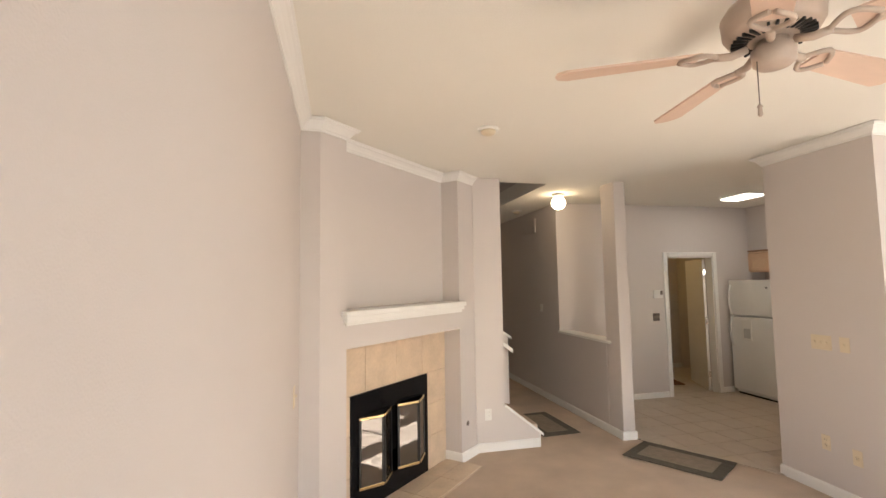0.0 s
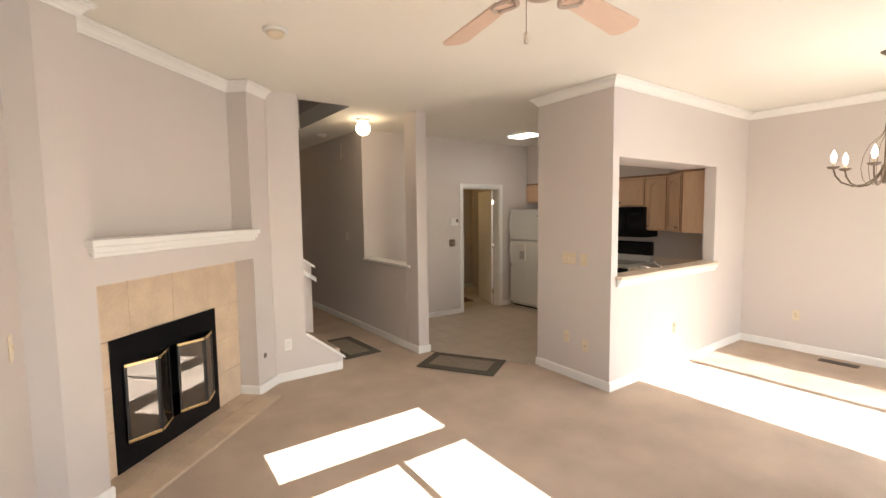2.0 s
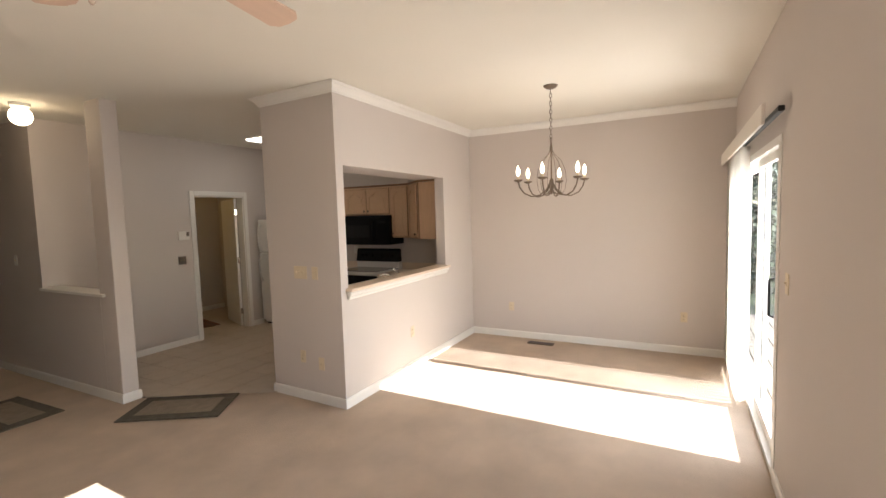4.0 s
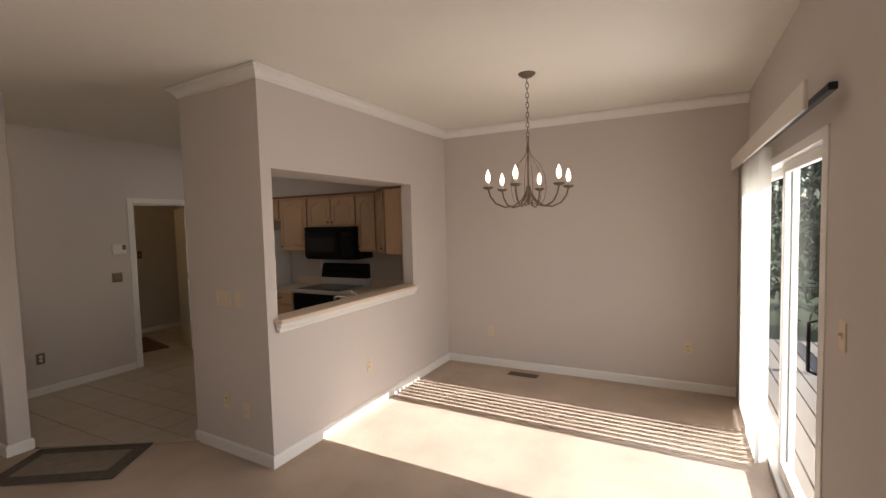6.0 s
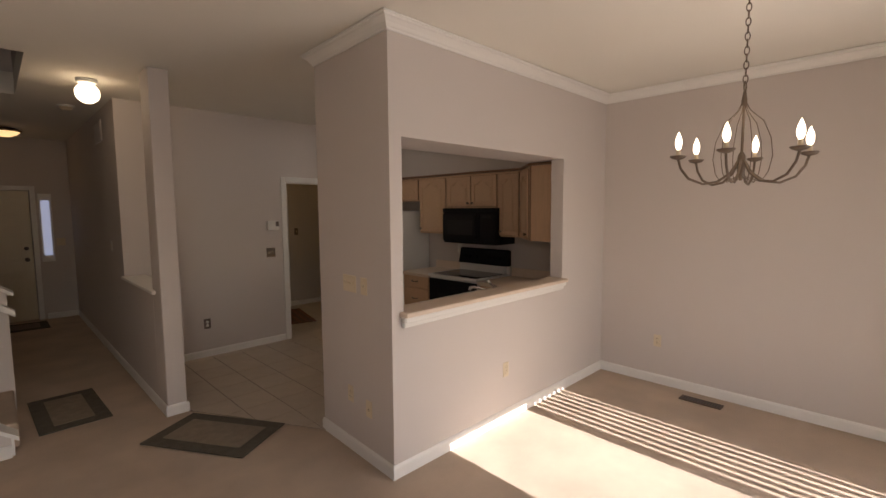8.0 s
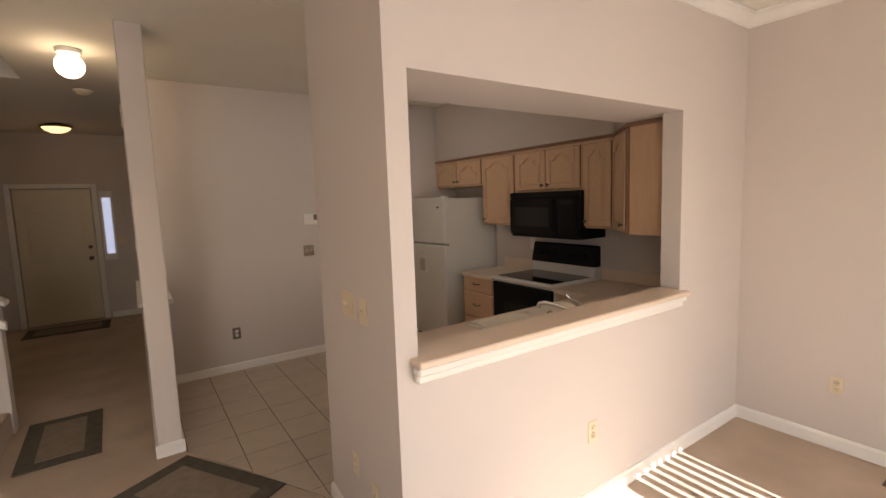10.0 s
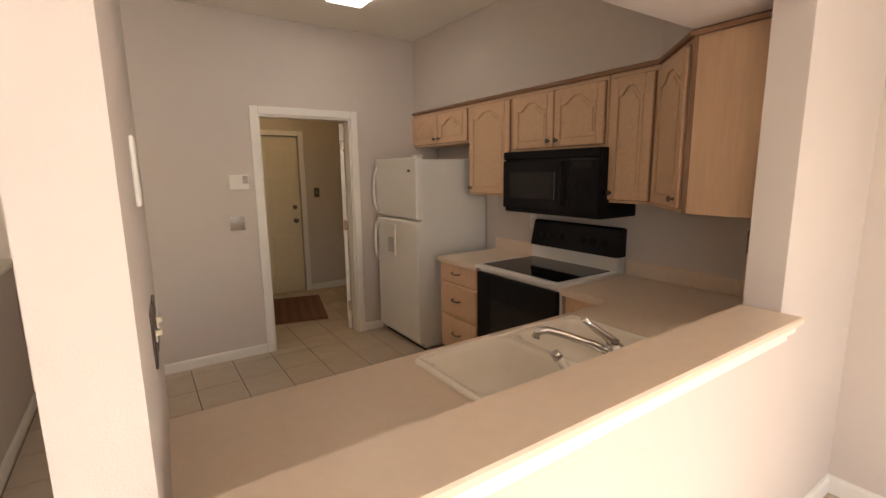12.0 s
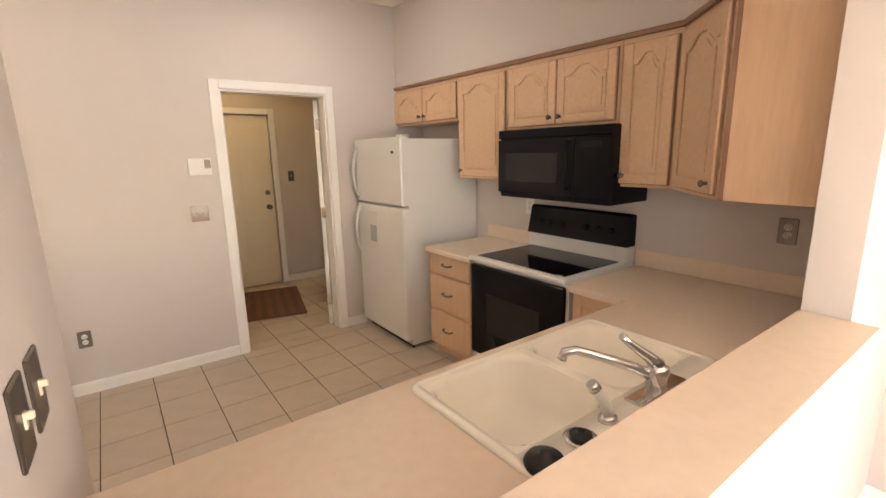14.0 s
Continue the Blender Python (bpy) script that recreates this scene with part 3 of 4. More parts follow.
for i in range(30):
    part("vent_slot", box(B(), 0.075, 0.125, -0.004, 0.004, 2.502, 2.513), BLACKMATT, fan, "dark vent slot", HUB @ Matrix.Rotation(2 * math.pi * i / 30, 4, 'Z'))
part("switch_housing", lathe(B(), [(0.0, 2.405), (0.05, 2.407), (0.064, 2.42), (0.068, 2.47), (0.05, 2.48), (0.045, 2.502)], seg=28), FANBODY, fan, at=HUB)
for k in range(5):
    rot = Matrix.Rotation(radians(72 * k + 7), 4, 'Z')
    tilt = Matrix.Translation((0, 0, 2.505)) @ Matrix.Rotation(radians(-11), 4, 'X')
    out = [(0.22, -0.05), (0.68, -0.07), (0.716, -0.045), (0.724, 0.0), (0.716, 0.045), (0.68, 0.07), (0.22, 0.05)]
    part("blade", prism(B(), out, -0.004, 0.004), FANBLADE, fan, "pale wood blade", rot @ tilt)
    bm = B()
    tube(bm, [(0.07, 0, 0.005), (0.12, 0.0, -0.012), (0.17, 0, -0.008)], 0.014)
    for s in (-1, 1):
        tube(bm, [(0.16, 0, -0.008)] + [(0.165 + 0.12 * q / 8, s * 0.05 * math.sin(math.pi * q / 8) + s * 0.006, -0.009) for q in range(9)], 0.009)
    part("blade_iron", bm, FANBODY, fan, "scrolled blade bracket", rot @ tilt)
bm = B()
tube(bm, [(-0.08, -0.018, 2.44), (-0.08, -0.018, 2.29)], 0.002, 6)
part("pull_chain", bm, PEWTER, fan)
part("pull_knob", lathe(B(), [(0.003, 0), (0.008, 0.006), (0.006, 0.03), (0.009, 0.034), (0.003, 0.042)], (-0.08, -0.018, 2.25), 12), FANBODY, fan)

# ---- chandelier ----
cx, cy = 5.19, 1.248
cd = thing("chandelier", "six-light bronze chandelier on a chain, bulbs lit", "chandelier", Matrix.Translation((cx, cy, 0)))
part("canopy", lathe(B(), [(0.01, H - 0.03), (0.04, H - 0.026), (0.062, H - 0.008), (0.064, H)]), BRONZE, cd)
z = H - 0.03
k = 0
while z > 2.33:
    bm = B()
    pts = [(0.011 * math.cos(a), 0, z - 0.022 + 0.022 * math.sin(a)) for a in [2 * math.pi * q / 10 for q in range(11)]]
    tube(bm, pts, 0.0028, 6)
    part("chain_link", bm, BRONZE, cd, at=Matrix.Rotation(radians(90 * (k % 2) + 20), 4, 'Z'))
    z -= 0.036
    k += 1
bm = B()
tube(bm, [(0.024 * math.cos(a), 0, 2.305 + 0.024 * math.sin(a)) for a in [2 * math.pi * q / 16 for q in range(17)]], 0.004, 6)
part("ring", bm, BRONZE, cd)
part("stem", lathe(B(), [(0.006, 1.82), (0.016, 1.85), (0.022, 1.90), (0.018, 1.95), (0.007, 1.97), (0.006, 2.2), (0.014, 2.23), (0.006, 2.285)], seg=14), BRONZE, cd)
for k in range(6):
    rot = Matrix.Rotation(radians(60 * k + 0), 4, 'Z')
    arm = part("arm", tube(B(), [(0.012, 0, 1.93), (0.05, 0, 1.86), (0.11, 0, 1.815), (0.18, 0, 1.805), (0.25, 0, 1.835), (0.29, 0, 1.89), (0.305, 0, 1.945)], 0.0065), BRONZE, cd, at=rot)
    part("cage_wire", tube(B(), [(0.006, 0, 2.23), (0.03, 0, 2.18), (0.09, 0, 2.12), (0.125, 0, 2.03), (0.135, 0, 1.94), (0.12, 0, 1.86), (0.09, 0, 1.81), (0.02, 0, 1.84)], 0.0024, 6), BRONZE, cd, "thin curved wire", Matrix.Rotation(radians(60 * k + 30), 4, 'Z'))
    part("drip_pan", lathe(B(), [(0.008, 1.938), (0.03, 1.945), (0.042, 1.956), (0.04, 1.96), (0.01, 1.955)], (0.305, 0, 0), 18), BRONZE, arm)
    part("candle_sleeve", lathe(B(), [(0.011, 1.955), (0.011, 1.99), (0.006, 1.992)], (0.305, 0, 0), 14), IVORY, arm)
    part("bulb", lathe(B(), [(0.007, 1.99), (0.015, 2.007), (0.018, 2.027), (0.015, 2.05), (0.007, 2.073), (0.001, 2.088)], (0.305, 0, 0), 16), BULB, arm, "lit flame-shaped bulb")
lamp(cx, cy, 2.16, CHAND_W, (1.0, 0.78, 0.52), 0.12)

# ---- other lamps ----
hg = thing("hall_ceiling_light", "lit white glass globe on the hall ceiling", "ceiling light", Matrix.Translation((3.01, 5.55, 0)))
part("base", lathe(B(), [(0.06, H - 0.035), (0.075, H - 0.03), (0.078, H)]), WHITEPL, hg)
gl = part("globe", lathe(B(), [(0.0, H - 0.20)] + [(0.088 * math.sin(math.pi * q / 12), H - 0.115 - 0.085 * math.cos(math.pi * q / 12)) for q in range(1, 12)] + [(0.01, H - 0.031)]), GLOBE, hg, "glowing opal globe")
gl.visible_shadow = False
lamp(3.01, 5.55, H - 0.115, HALL_W, (1.0, 0.60, 0.26), 0.08)
fl = thing("foyer_ceiling_light", "lit amber glass bowl on the foyer ceiling", "ceiling light", Matrix.Translation((2.57, 9.1, 0)))
part("rim", lathe(B(), [(0.10, H - 0.05), (0.17, H - 0.05), (0.175, H - 0.03), (0.1, H)]), BRONZE, fl, "dark bronze rim")
part("bowl", lathe(B(), [(0.0, H - 0.12), (0.06, H - 0.112), (0.12, H - 0.085), (0.155, H - 0.05)]), BOWL, fl, "glowing glass bowl")
lamp(2.57, 9.1, H - 0.2, FOYER_W, (1.0, 0.55, 0.22), 0.1)
kl = thing("kitchen_ceiling_light", "lit rectangular diffuser light on the kitchen ceiling", "ceiling light", Matrix.Translation((5.56, 5.32, H)))
part("frame", box(B(), -0.15, 0.15, -0.22, 0.22, -0.012, 0.0, 0.004), WHITEPL, kl)
part("diffuser", box(B(), -0.138, 0.138, -0.208, 0.208, -0.03, -0.012, 0.01), TUBE, kl, "glowing diffuser")
d = bpy.data.lights.new("kitchen_light", 'AREA')
d.shape, d.size, d.size_y, d.energy, d.color = 'RECTANGLE', 0.28, 0.42, KITCHEN_W, (1.0, 0.90, 0.74)
new("kitchen_light", d).location = (5.56, 5.32, H - 0.065)
# Added warm fill for the laundry; its bowl stays hidden above the doorway.
lamp(5.2, 7.4, 2.6, LAUNDRY_W, (1.0, 0.64, 0.22), 0.1)
ll = thing("laundry_fill_lamp", "unseen lamp added to warm and brighten the laundry", "ceiling light", Matrix.Translation((5.2, 7.4, H)))
part("bowl", lathe(B(), [(0.0, -0.1), (0.08, -0.08), (0.12, -0.02), (0.12, 0.0)]), BOWL, ll)

for x, y in ((1.36, 3.37), (3.0, 6.9)):
    sm = thing("smoke_detector", "round off-white smoke detector on the ceiling", "smoke detector", Matrix.Translation((x, y, H)))
    part("base", lathe(B(), [(0.065, -0.018), (0.075, -0.014), (0.077, 0.0)]), WHITEPL, sm)
    part("cover", lathe(B(), [(0.0, -0.048), (0.035, -0.046), (0.052, -0.032), (0.056, -0.018)]), IVORY, sm)

# ---- kitchen ----
bar = thing("bar_ledge", "beige laminate ledge of the pass-through with white moulding below", "counter")
part("ledge_top", box(B(), 4.10, 5.998, 2.705, 2.908, 1.02, 1.048, 0.006), COUNTER, bar, "beige laminate top")
bm = B()
box(bm, 4.105, 5.99, 2.722, YP, 0.985, 1.02, 0.008)
box(bm, 4.11, 5.985, 2.742, YP, 0.95, 0.985, 0.008)
part("moulding", bm, TRIM, bar, "white moulding under the ledge")

CZ = 0.865
SX0, SX1, SY0, SY1 = 4.93, 5.83, 3.035, 3.555
ct = thing("kitchen_worktop", "beige laminate worktop with low backsplash, L-shaped", "worktop")
bm = B()
for q in ((4.14, SX0 + 0.02, 2.915, 3.59), (SX0 + 0.02, SX1 - 0.02, 2.915, SY0 + 0.02), (SX0 + 0.02, SX1 - 0.02, SY1 - 0.02, 3.59), (SX1 - 0.02, 6.815, 2.915, 3.59), (6.16, 6.815, 3.59, 3.93)):
    box(bm, *q, CZ - 0.038, CZ)
part("top", bm, COUNTER, ct)
part("backsplash", box(B(), 6.795, 6.815, 2.915, 3.93, CZ, CZ + 0.10, 0.003), COUNTER, ct)
ct2 = thing("side_worktop", "short beige laminate worktop between stove and fridge", "worktop")
part("top", box(B(), 6.16, 6.815, 4.725, 5.25, CZ - 0.038, CZ, 0.005), COUNTER, ct2)
part("backsplash", box(B(), 6.795, 6.815, 4.725, 5.25, CZ, CZ + 0.10, 0.003), COUNTER, ct2)


def arch(x0, x1, z0, z1, rise, n=24):
    """A rectangle whose top swells to a cathedral arch."""
    pts = [(x0, z0), (x1, z0)]
    for k in range(n + 1):
        s = k / n
        c = abs(2 * s - 1)
        q = min(1.0, max(0.0, (0.80 - c) / 0.62))
        lift = rise * q * q * (3 - 2 * q)
        pts.append((x1 + (x0 - x1) * s, z1 - rise + lift))
    return pts


def cabinet_door(parent, at, w, h, knob=None, arched=True, pull=False):
    """A raised-panel door in local x (width), y (up), z (out)."""
    fr = 0.052 if w > 0.25 else 0.045
    rise = 0.05 if arched else 0.0
    bm = B()
    box(bm, 0, w, 0, h, 0.0, 0.009)
    box(bm, 0, fr, 0, h, 0.009, 0.02, 0.003)
    box(bm, w - fr, w, 0, h, 0.009, 0.02, 0.003)
    box(bm, fr, w - fr, 0, fr, 0.009, 0.02, 0.003)
    top = arch(fr, w - fr, 0, h - fr, rise)[2:]
    prism(bm, [(w - fr, h)] + [(fr, h)] + top[::-1], 0.009, 0.02)
    d = part("door", bm, OAK, parent, at=at)
    bm = B()
    prism(bm, arch(fr + 0.012, w - fr - 0.012, fr + 0.012, h - fr - 0.012, rise), 0.009, 0.013)
    prism(bm, arch(fr + 0.03, w - fr - 0.03, fr + 0.03, h - fr - 0.03, rise), 0.013, 0.018)
    part("panel", bm, OAK_FIELD, d, "raised arched panel" if arched else "raised panel")
    bm = B()
    e = 0.004
    for q in ((-e, 0, -e, h + e), (w, w + e, -e, h + e), (0, w, -e, 0), (0, w, h, h + e)):
        box(bm, *q, 0.001, 0.010)
    part("edge", bm, OAK_EDGE, d, "darker strip round the door edge")
    if knob:
        bm = lathe(B(), [(0.008, 0), (0.006, 0.012), (0.014, 0.02), (0.015, 0.026), (0.008, 0.031), (0, 0.032)], (knob[0], knob[1], 0.02), 14)
        part("knob", bm, PEWTER, d, "dull pewter knob")
    return d


def wall_cabinet(y0, y1, z0, z1, doors, knobs, label):
    c = thing("wall_cabinet", label, "cabinet", group="kitchen wall cabinets")
    part("body", box(B(), 6.52, 6.815, y0 + 0.001, y1 - 0.001, z0, z1), OAK, c)
    m = 0.02
    w = (y1 - y0 - 2 * m - 0.012 * (doors - 1)) / doors
    for i in range(doors):
        ya = y1 - m - i * (w + 0.012)
        side = knobs[i]
        h = z1 - z0 - 0.05
        cabinet_door(c, face_at(6.519, ya, z0 + 0.02, 0, -1), w, h, (0.03 if side < 0 else w - 0.03, 0.04))
    return c


UP = "pickled oak wall cabinet with arched raised-panel "
wall_cabinet(5.27, 6.195, 1.785, 2.095, 2, (1, -1), UP + "doors above the fridge")
wall_cabinet(4.745, 5.268, 1.355, 2.095, 1, (-1,), UP + "door beside the microwave")
wall_cabinet(3.915, 4.743, 1.685, 2.095, 2, (1, -1), UP + "doors above the microwave")
wall_cabinet(3.605, 3.913, 1.355, 2.095, 1, (-1,), UP + "door, narrow")
cc = thing("corner_wall_cabinet", "pickled oak diagonal corner cabinet with arched door and plain end panel", "cabinet", group="kitchen wall cabinets")
part("body", prism(B(), [(6.52, 3.603), (6.16, 3.24), (6.16, 2.915), (6.815, 2.915), (6.815, 3.603)], 1.355, 2.095), OAK, cc)
dv = Vector((6.16 - 6.52, 3.24 - 3.603))
L = dv.length
dv.normalize()
cabinet_door(cc, face_at(6.52 + dv.x * 0.03 + dv.y * 0.001, 3.603 + dv.y * 0.03 - dv.x * 0.001, 1.375, dv.x, dv.y), L - 0.06, 0.69, (L - 0.10, 0.04))
part("edge_strip", box(B(), 6.156, 6.1595, 3.225, 3.243, 1.355, 2.095, 0.002), OAK_EDGE, cc, "darker face-frame edge")
solid("cabinet_top_trim", run(B(), [(6.16, 2.915), (6.16, 3.24), (6.52, 3.603), (6.52, 6.195)], [(-0.002, 2.097), (0.02, 2.097), (0.026, 2.112), (0.014, 2.121), (-0.002, 2.121)]), OAK_EDGE, "oak strip along the cabinet tops", "trim")

# base units
bc = thing("drawer_base_cabinet", "pickled oak base cabinet with three drawers between fridge and stove", "cabinet")
part("body", box(box(B(), 6.20, 6.815, 4.73, 5.24, 0.10, CZ - 0.04), 6.26, 6.815, 4.73, 5.24, 0.0, 0.10), OAK, bc)
for z0, z1 in ((0.115, 0.385), (0.40, 0.66), (0.675, 0.825)):
    bm = box(B(), 6.18, 6.2, 4.75, 5.225, z0, z1, 0.006)
    dr = part("drawer_front", bm, OAK, bc)
    bm = B()
    zc, yc = (z0 + z1) / 2 + 0.01, 5.0
    tube(bm, [(6.18, yc - 0.05, zc), (6.155, yc - 0.04, zc - 0.004), (6.15, yc, zc - 0.006), (6.155, yc + 0.04, zc - 0.004), (6.18, yc + 0.05, zc)], 0.006)
    part("pull", bm, PEWTER, dr, "bow-shaped pewter pull")
b2 = thing("corner_base_cabinet", "pickled oak base cabinet at the worktop corner", "cabinet")
part("body", box(B(), 6.20, 6.815, 2.915, 3.92, 0.0, CZ - 0.04), OAK, b2)
cabinet_door(b2, face_at(6.199, 3.90, 0.12, 0, -1), 0.27, 0.70, arched=False)
b3 = thing("sink_base_cabinet", "pickled oak base cabinets under the sink", "cabinet")
part("body", box(B(), 4.15, 6.195, 2.915, 3.57, 0.0, 0.62), OAK, b3)
part("front_rail", box(B(), 4.15, 6.195, 3.55, 3.57, 0.62, CZ - 0.04), OAK, b3)

# sink: rim, two bowls, tap, sprayer, stopper
sk = thing("kitchen_sink", "cream enamel double-bowl drop-in sink", "sink")
bx0, bx1, by0, by1 = SX0 + 0.032, SX1 - 0.032, SY0 + 0.085, SY1 - 0.03
md = (bx0 + bx1) / 2
bm = B()
rings = []
for f, rad, z in ((0.0, 0.05, CZ - 0.004), (0.0, 0.05, CZ + 0.004), (0.003, 0.048, CZ + 0.009), (0.009, 0.042, CZ + 0.0125), (0.016, 0.035, CZ + 0.013), (None, 0.006, CZ + 0.0105), (None, 0.006, CZ - 0.004)):
    x0, x1, y0, y1 = (bx0, bx1, by0, by1) if f is None else (SX0 + f, SX1 - f, SY0 + f, SY1 - f)
    rings.append([bm.verts.new((px + rad * math.cos(radians(a0 + 18 * k)), py + rad * math.sin(radians(a0 + 18 * k)), z))
                  for px, py, a0 in ((x1 - rad, y1 - rad, 0), (x0 + rad, y1 - rad, 90), (x0 + rad, y0 + rad, 180), (x1 - rad, y0 + rad, 270)) for k in range(6)])
for a, b in zip(rings, rings[1:]):
    for k in range(24):
        bm.faces.new((a[k], a[(k + 1) % 24], b[(k + 1) % 24], b[k])).smooth = True
box(bm, md - 0.022, md + 0.022, by0, by1, CZ - 0.05, CZ + 0.009, 0.006, 2)
part("rim", bm, ENAMEL, sk)


def bowl(x0, x1, y0, y1, depth):
    bm = B()
    rings = []
    for f, z in ((0.0, CZ + 0.009), (0.004, CZ + 0.008), (0.01, CZ + 0.003), (0.016, CZ - 0.012), (0.03, CZ - depth * 0.6), (0.045, CZ - depth * 0.85), (0.07, CZ - depth * 0.96), (0.1, CZ - depth)):
        r = 0.004 if f == 0.0 else 0.085
        ring = []
        for cxx, cyy, a0 in ((x1 - f - r, y1 - f - r, 0), (x0 + f + r, y1 - f - r, 90), (x0 + f + r, y0 + f + r, 180), (x1 - f - r, y0 + f + r, 270)):
            for k in range(6):
                a = radians(a0 + 18 * k)
                ring.append(bm.verts.new((cxx + r * math.cos(a), cyy + r * math.sin(a), z)))
        rings.append(ring)
    for a, b in zip(rings, rings[1:]):
        for i in range(24):
            j = (i + 1) % 24
            bm.faces.new((a[i], b[i], b[j], a[j])).smooth = True
    bm.faces.new(rings[-1])
    return bm


for x0, x1 in ((bx0 - 0.004, md - 0.012), (md + 0.012, bx1 + 0.004)):
    bw = part("bowl", bowl(x0, x1, by0 - 0.004, by1 + 0.004, 0.17), ENAMEL, sk)
    part("drain", lathe(B(), [(0.04, 0), (0.042, 0.003), (0.03, 0.004), (0.02, 0.001)], ((x0 + x1) / 2, by0 + 0.15, CZ - 0.17), 20), CHROME, bw)
fc = thing("kitchen_tap", "chrome single-lever kitchen tap with angled spout", "tap")
fx, fy = 5.473, SY0 + 0.035
part("base_plate", box(B(), fx - 0.12, fx + 0.12, fy - 0.028, fy + 0.028, CZ + 0.012, CZ + 0.022, 0.004, 2), CHROME, fc)
part("body", lathe(B(), [(0.03, 0), (0.03, 0.045), (0.034, 0.055), (0.03, 0.068), (0.015, 0.077), (0, 0.079)], (fx, fy, CZ + 0.02), 20), CHROME, fc)
part("spout", tube(B(), [(fx, fy, CZ + 0.05), (fx - 0.05, fy + 0.04, CZ + 0.085), (fx - 0.13, fy + 0.105, CZ + 0.12), (fx - 0.18, fy + 0.145, CZ + 0.138), (fx - 0.205, fy + 0.165, CZ + 0.132), (fx - 0.21, fy + 0.17, CZ + 0.11)], [0.016, 0.015, 0.013, 0.013, 0.014, 0.014], 12), CHROME, fc)
part("lever", tube(B(), [(fx, fy, CZ + 0.09), (fx - 0.02, fy + 0.015, CZ + 0.115), (fx - 0.085, fy + 0.042, CZ + 0.168), (fx - 0.108, fy + 0.05, CZ + 0.192)], [0.022, 0.016, 0.011, 0.012], 10), CHROME, fc)
sp = thing("sink_sprayer", "white side sprayer with chrome tip in its holder", "sprayer")
part("holder", lathe(B(), [(0.026, 0), (0.024, 0.012), (0.015, 0.018)], (5.24, fy, CZ + 0.012), 16), CHROME, sp)
part("handle", tube(B(), [(5.24, fy, CZ + 0.028), (5.235, fy + 0.004, CZ + 0.06), (5.21, fy + 0.02, CZ + 0.10)], [0.016, 0.013, 0.016], 12), WHITEPL, sp)
part("tip", tube(B(), [(5.21, fy + 0.02, CZ + 0.1), (5.2, fy + 0.027, CZ + 0.118)], [0.017, 0.015], 12), CHROME, sp)
st = thing("drain_stopper", "black rubber drain stopper on the sink rim", "stopper")
part("cap", lathe(B(), [(0.045, 0), (0.048, 0.012), (0.04, 0.024), (0.012, 0.03), (0.012, 0.04), (0.0, 0.042)], (4.98, fy - 0.018, CZ + 0.012), 20), BLACKMATT, st)
s2 = thing("sink_strainer", "steel strainer basket with dark rubber lying on the sink", "strainer")
part("rim", lathe(B(), [(0.025, 0), (0.04, 0.012), (0.042, 0.018), (0.03, 0.018)], (5.105, fy - 0.018, CZ + 0.012), 20), CHROME, s2)
part("rubber", lathe(B(), [(0.028, 0.018), (0.026, 0.028), (0.008, 0.03), (0.007, 0.04), (0, 0.041)], (5.105, fy - 0.018, CZ + 0.012), 16), BLACKMATT, s2)

# stove
sv = thing("stove", "white and black electric range with glass cooktop", "stove")
Y0, Y1 = 3.94, 4.72
part("body", box(B(), 6.19, 6.79, Y0, Y1, 0.02, CZ - 0.01, 0.003), APPLIANCE, sv)
part("cooktop_frame", box(B(), 6.15, 6.79, Y0 - 0.003, Y1 + 0.003, CZ - 0.008, CZ + 0.022, 0.007, 2), APPLIANCE, sv, "white enamel rim")
part("cooktop_glass", box(B(), 6.195, 6.70, Y0 + 0.04, Y1 - 0.04, CZ + 0.02, CZ + 0.026, 0.002), BLACKGLASS, sv, "black ceramic glass")
dd = part("oven_door", box(B(), 6.155, 6.19, Y0 + 0.012, Y1 - 0.012, 0.22, CZ - 0.03, 0.006), BLACK, sv, "gloss black oven door")
part("window", box(B(), 6.150, 6.157, Y0 + 0.17, Y1 - 0.17, 0.40, 0.66, 0.003), SMOKED, dd, "smoked oven window")
part("storage_drawer", box(B(), 6.16, 6.19, Y0 + 0.012, Y1 - 0.012, 0.05, 0.205, 0.006), APPLIANCE, sv)
bm = B()
box(bm, 6.72, 6.80, Y0, Y1, CZ + 0.02, CZ + 0.115, 0.004)
part("backguard_base", bm, APPLIANCE, sv, "white lower backguard")
bm = B()
v = [(6.705, CZ + 0.115), (6.80, CZ + 0.115), (6.80, CZ + 0.30), (6.765, CZ + 0.31), (6.745, CZ + 0.295)]
a = [bm.verts.new((x, Y0 + 0.0, z)) for x, z in v]
b = [bm.verts.new((x, Y1 - 0.0, z)) for x, z in v]
bm.faces.new(a), bm.faces.new(b[::-1])
for i in range(5):
    bm.faces.new((a[i], b[i], b[(i + 1) % 5], a[(i + 1) % 5]))
bg = part("control_panel", bm, BLACK, sv, "gloss black control panel")
for i, yy in enumerate((4.05, 4.14, 4.23, 4.42, 4.53, 4.61)):
    bm = lathe(B(), [(0.02, 0), (0.019, 0.014), (0.014, 0.018), (0, 0.018)], seg=14)
    k = part("control_dial", bm, BLACK, bg, "black dial")
    k.matrix_local = Matrix.Translation((6.722, yy, CZ + 0.20)) @ Matrix.Rotation(radians(-78), 4, 'Y')

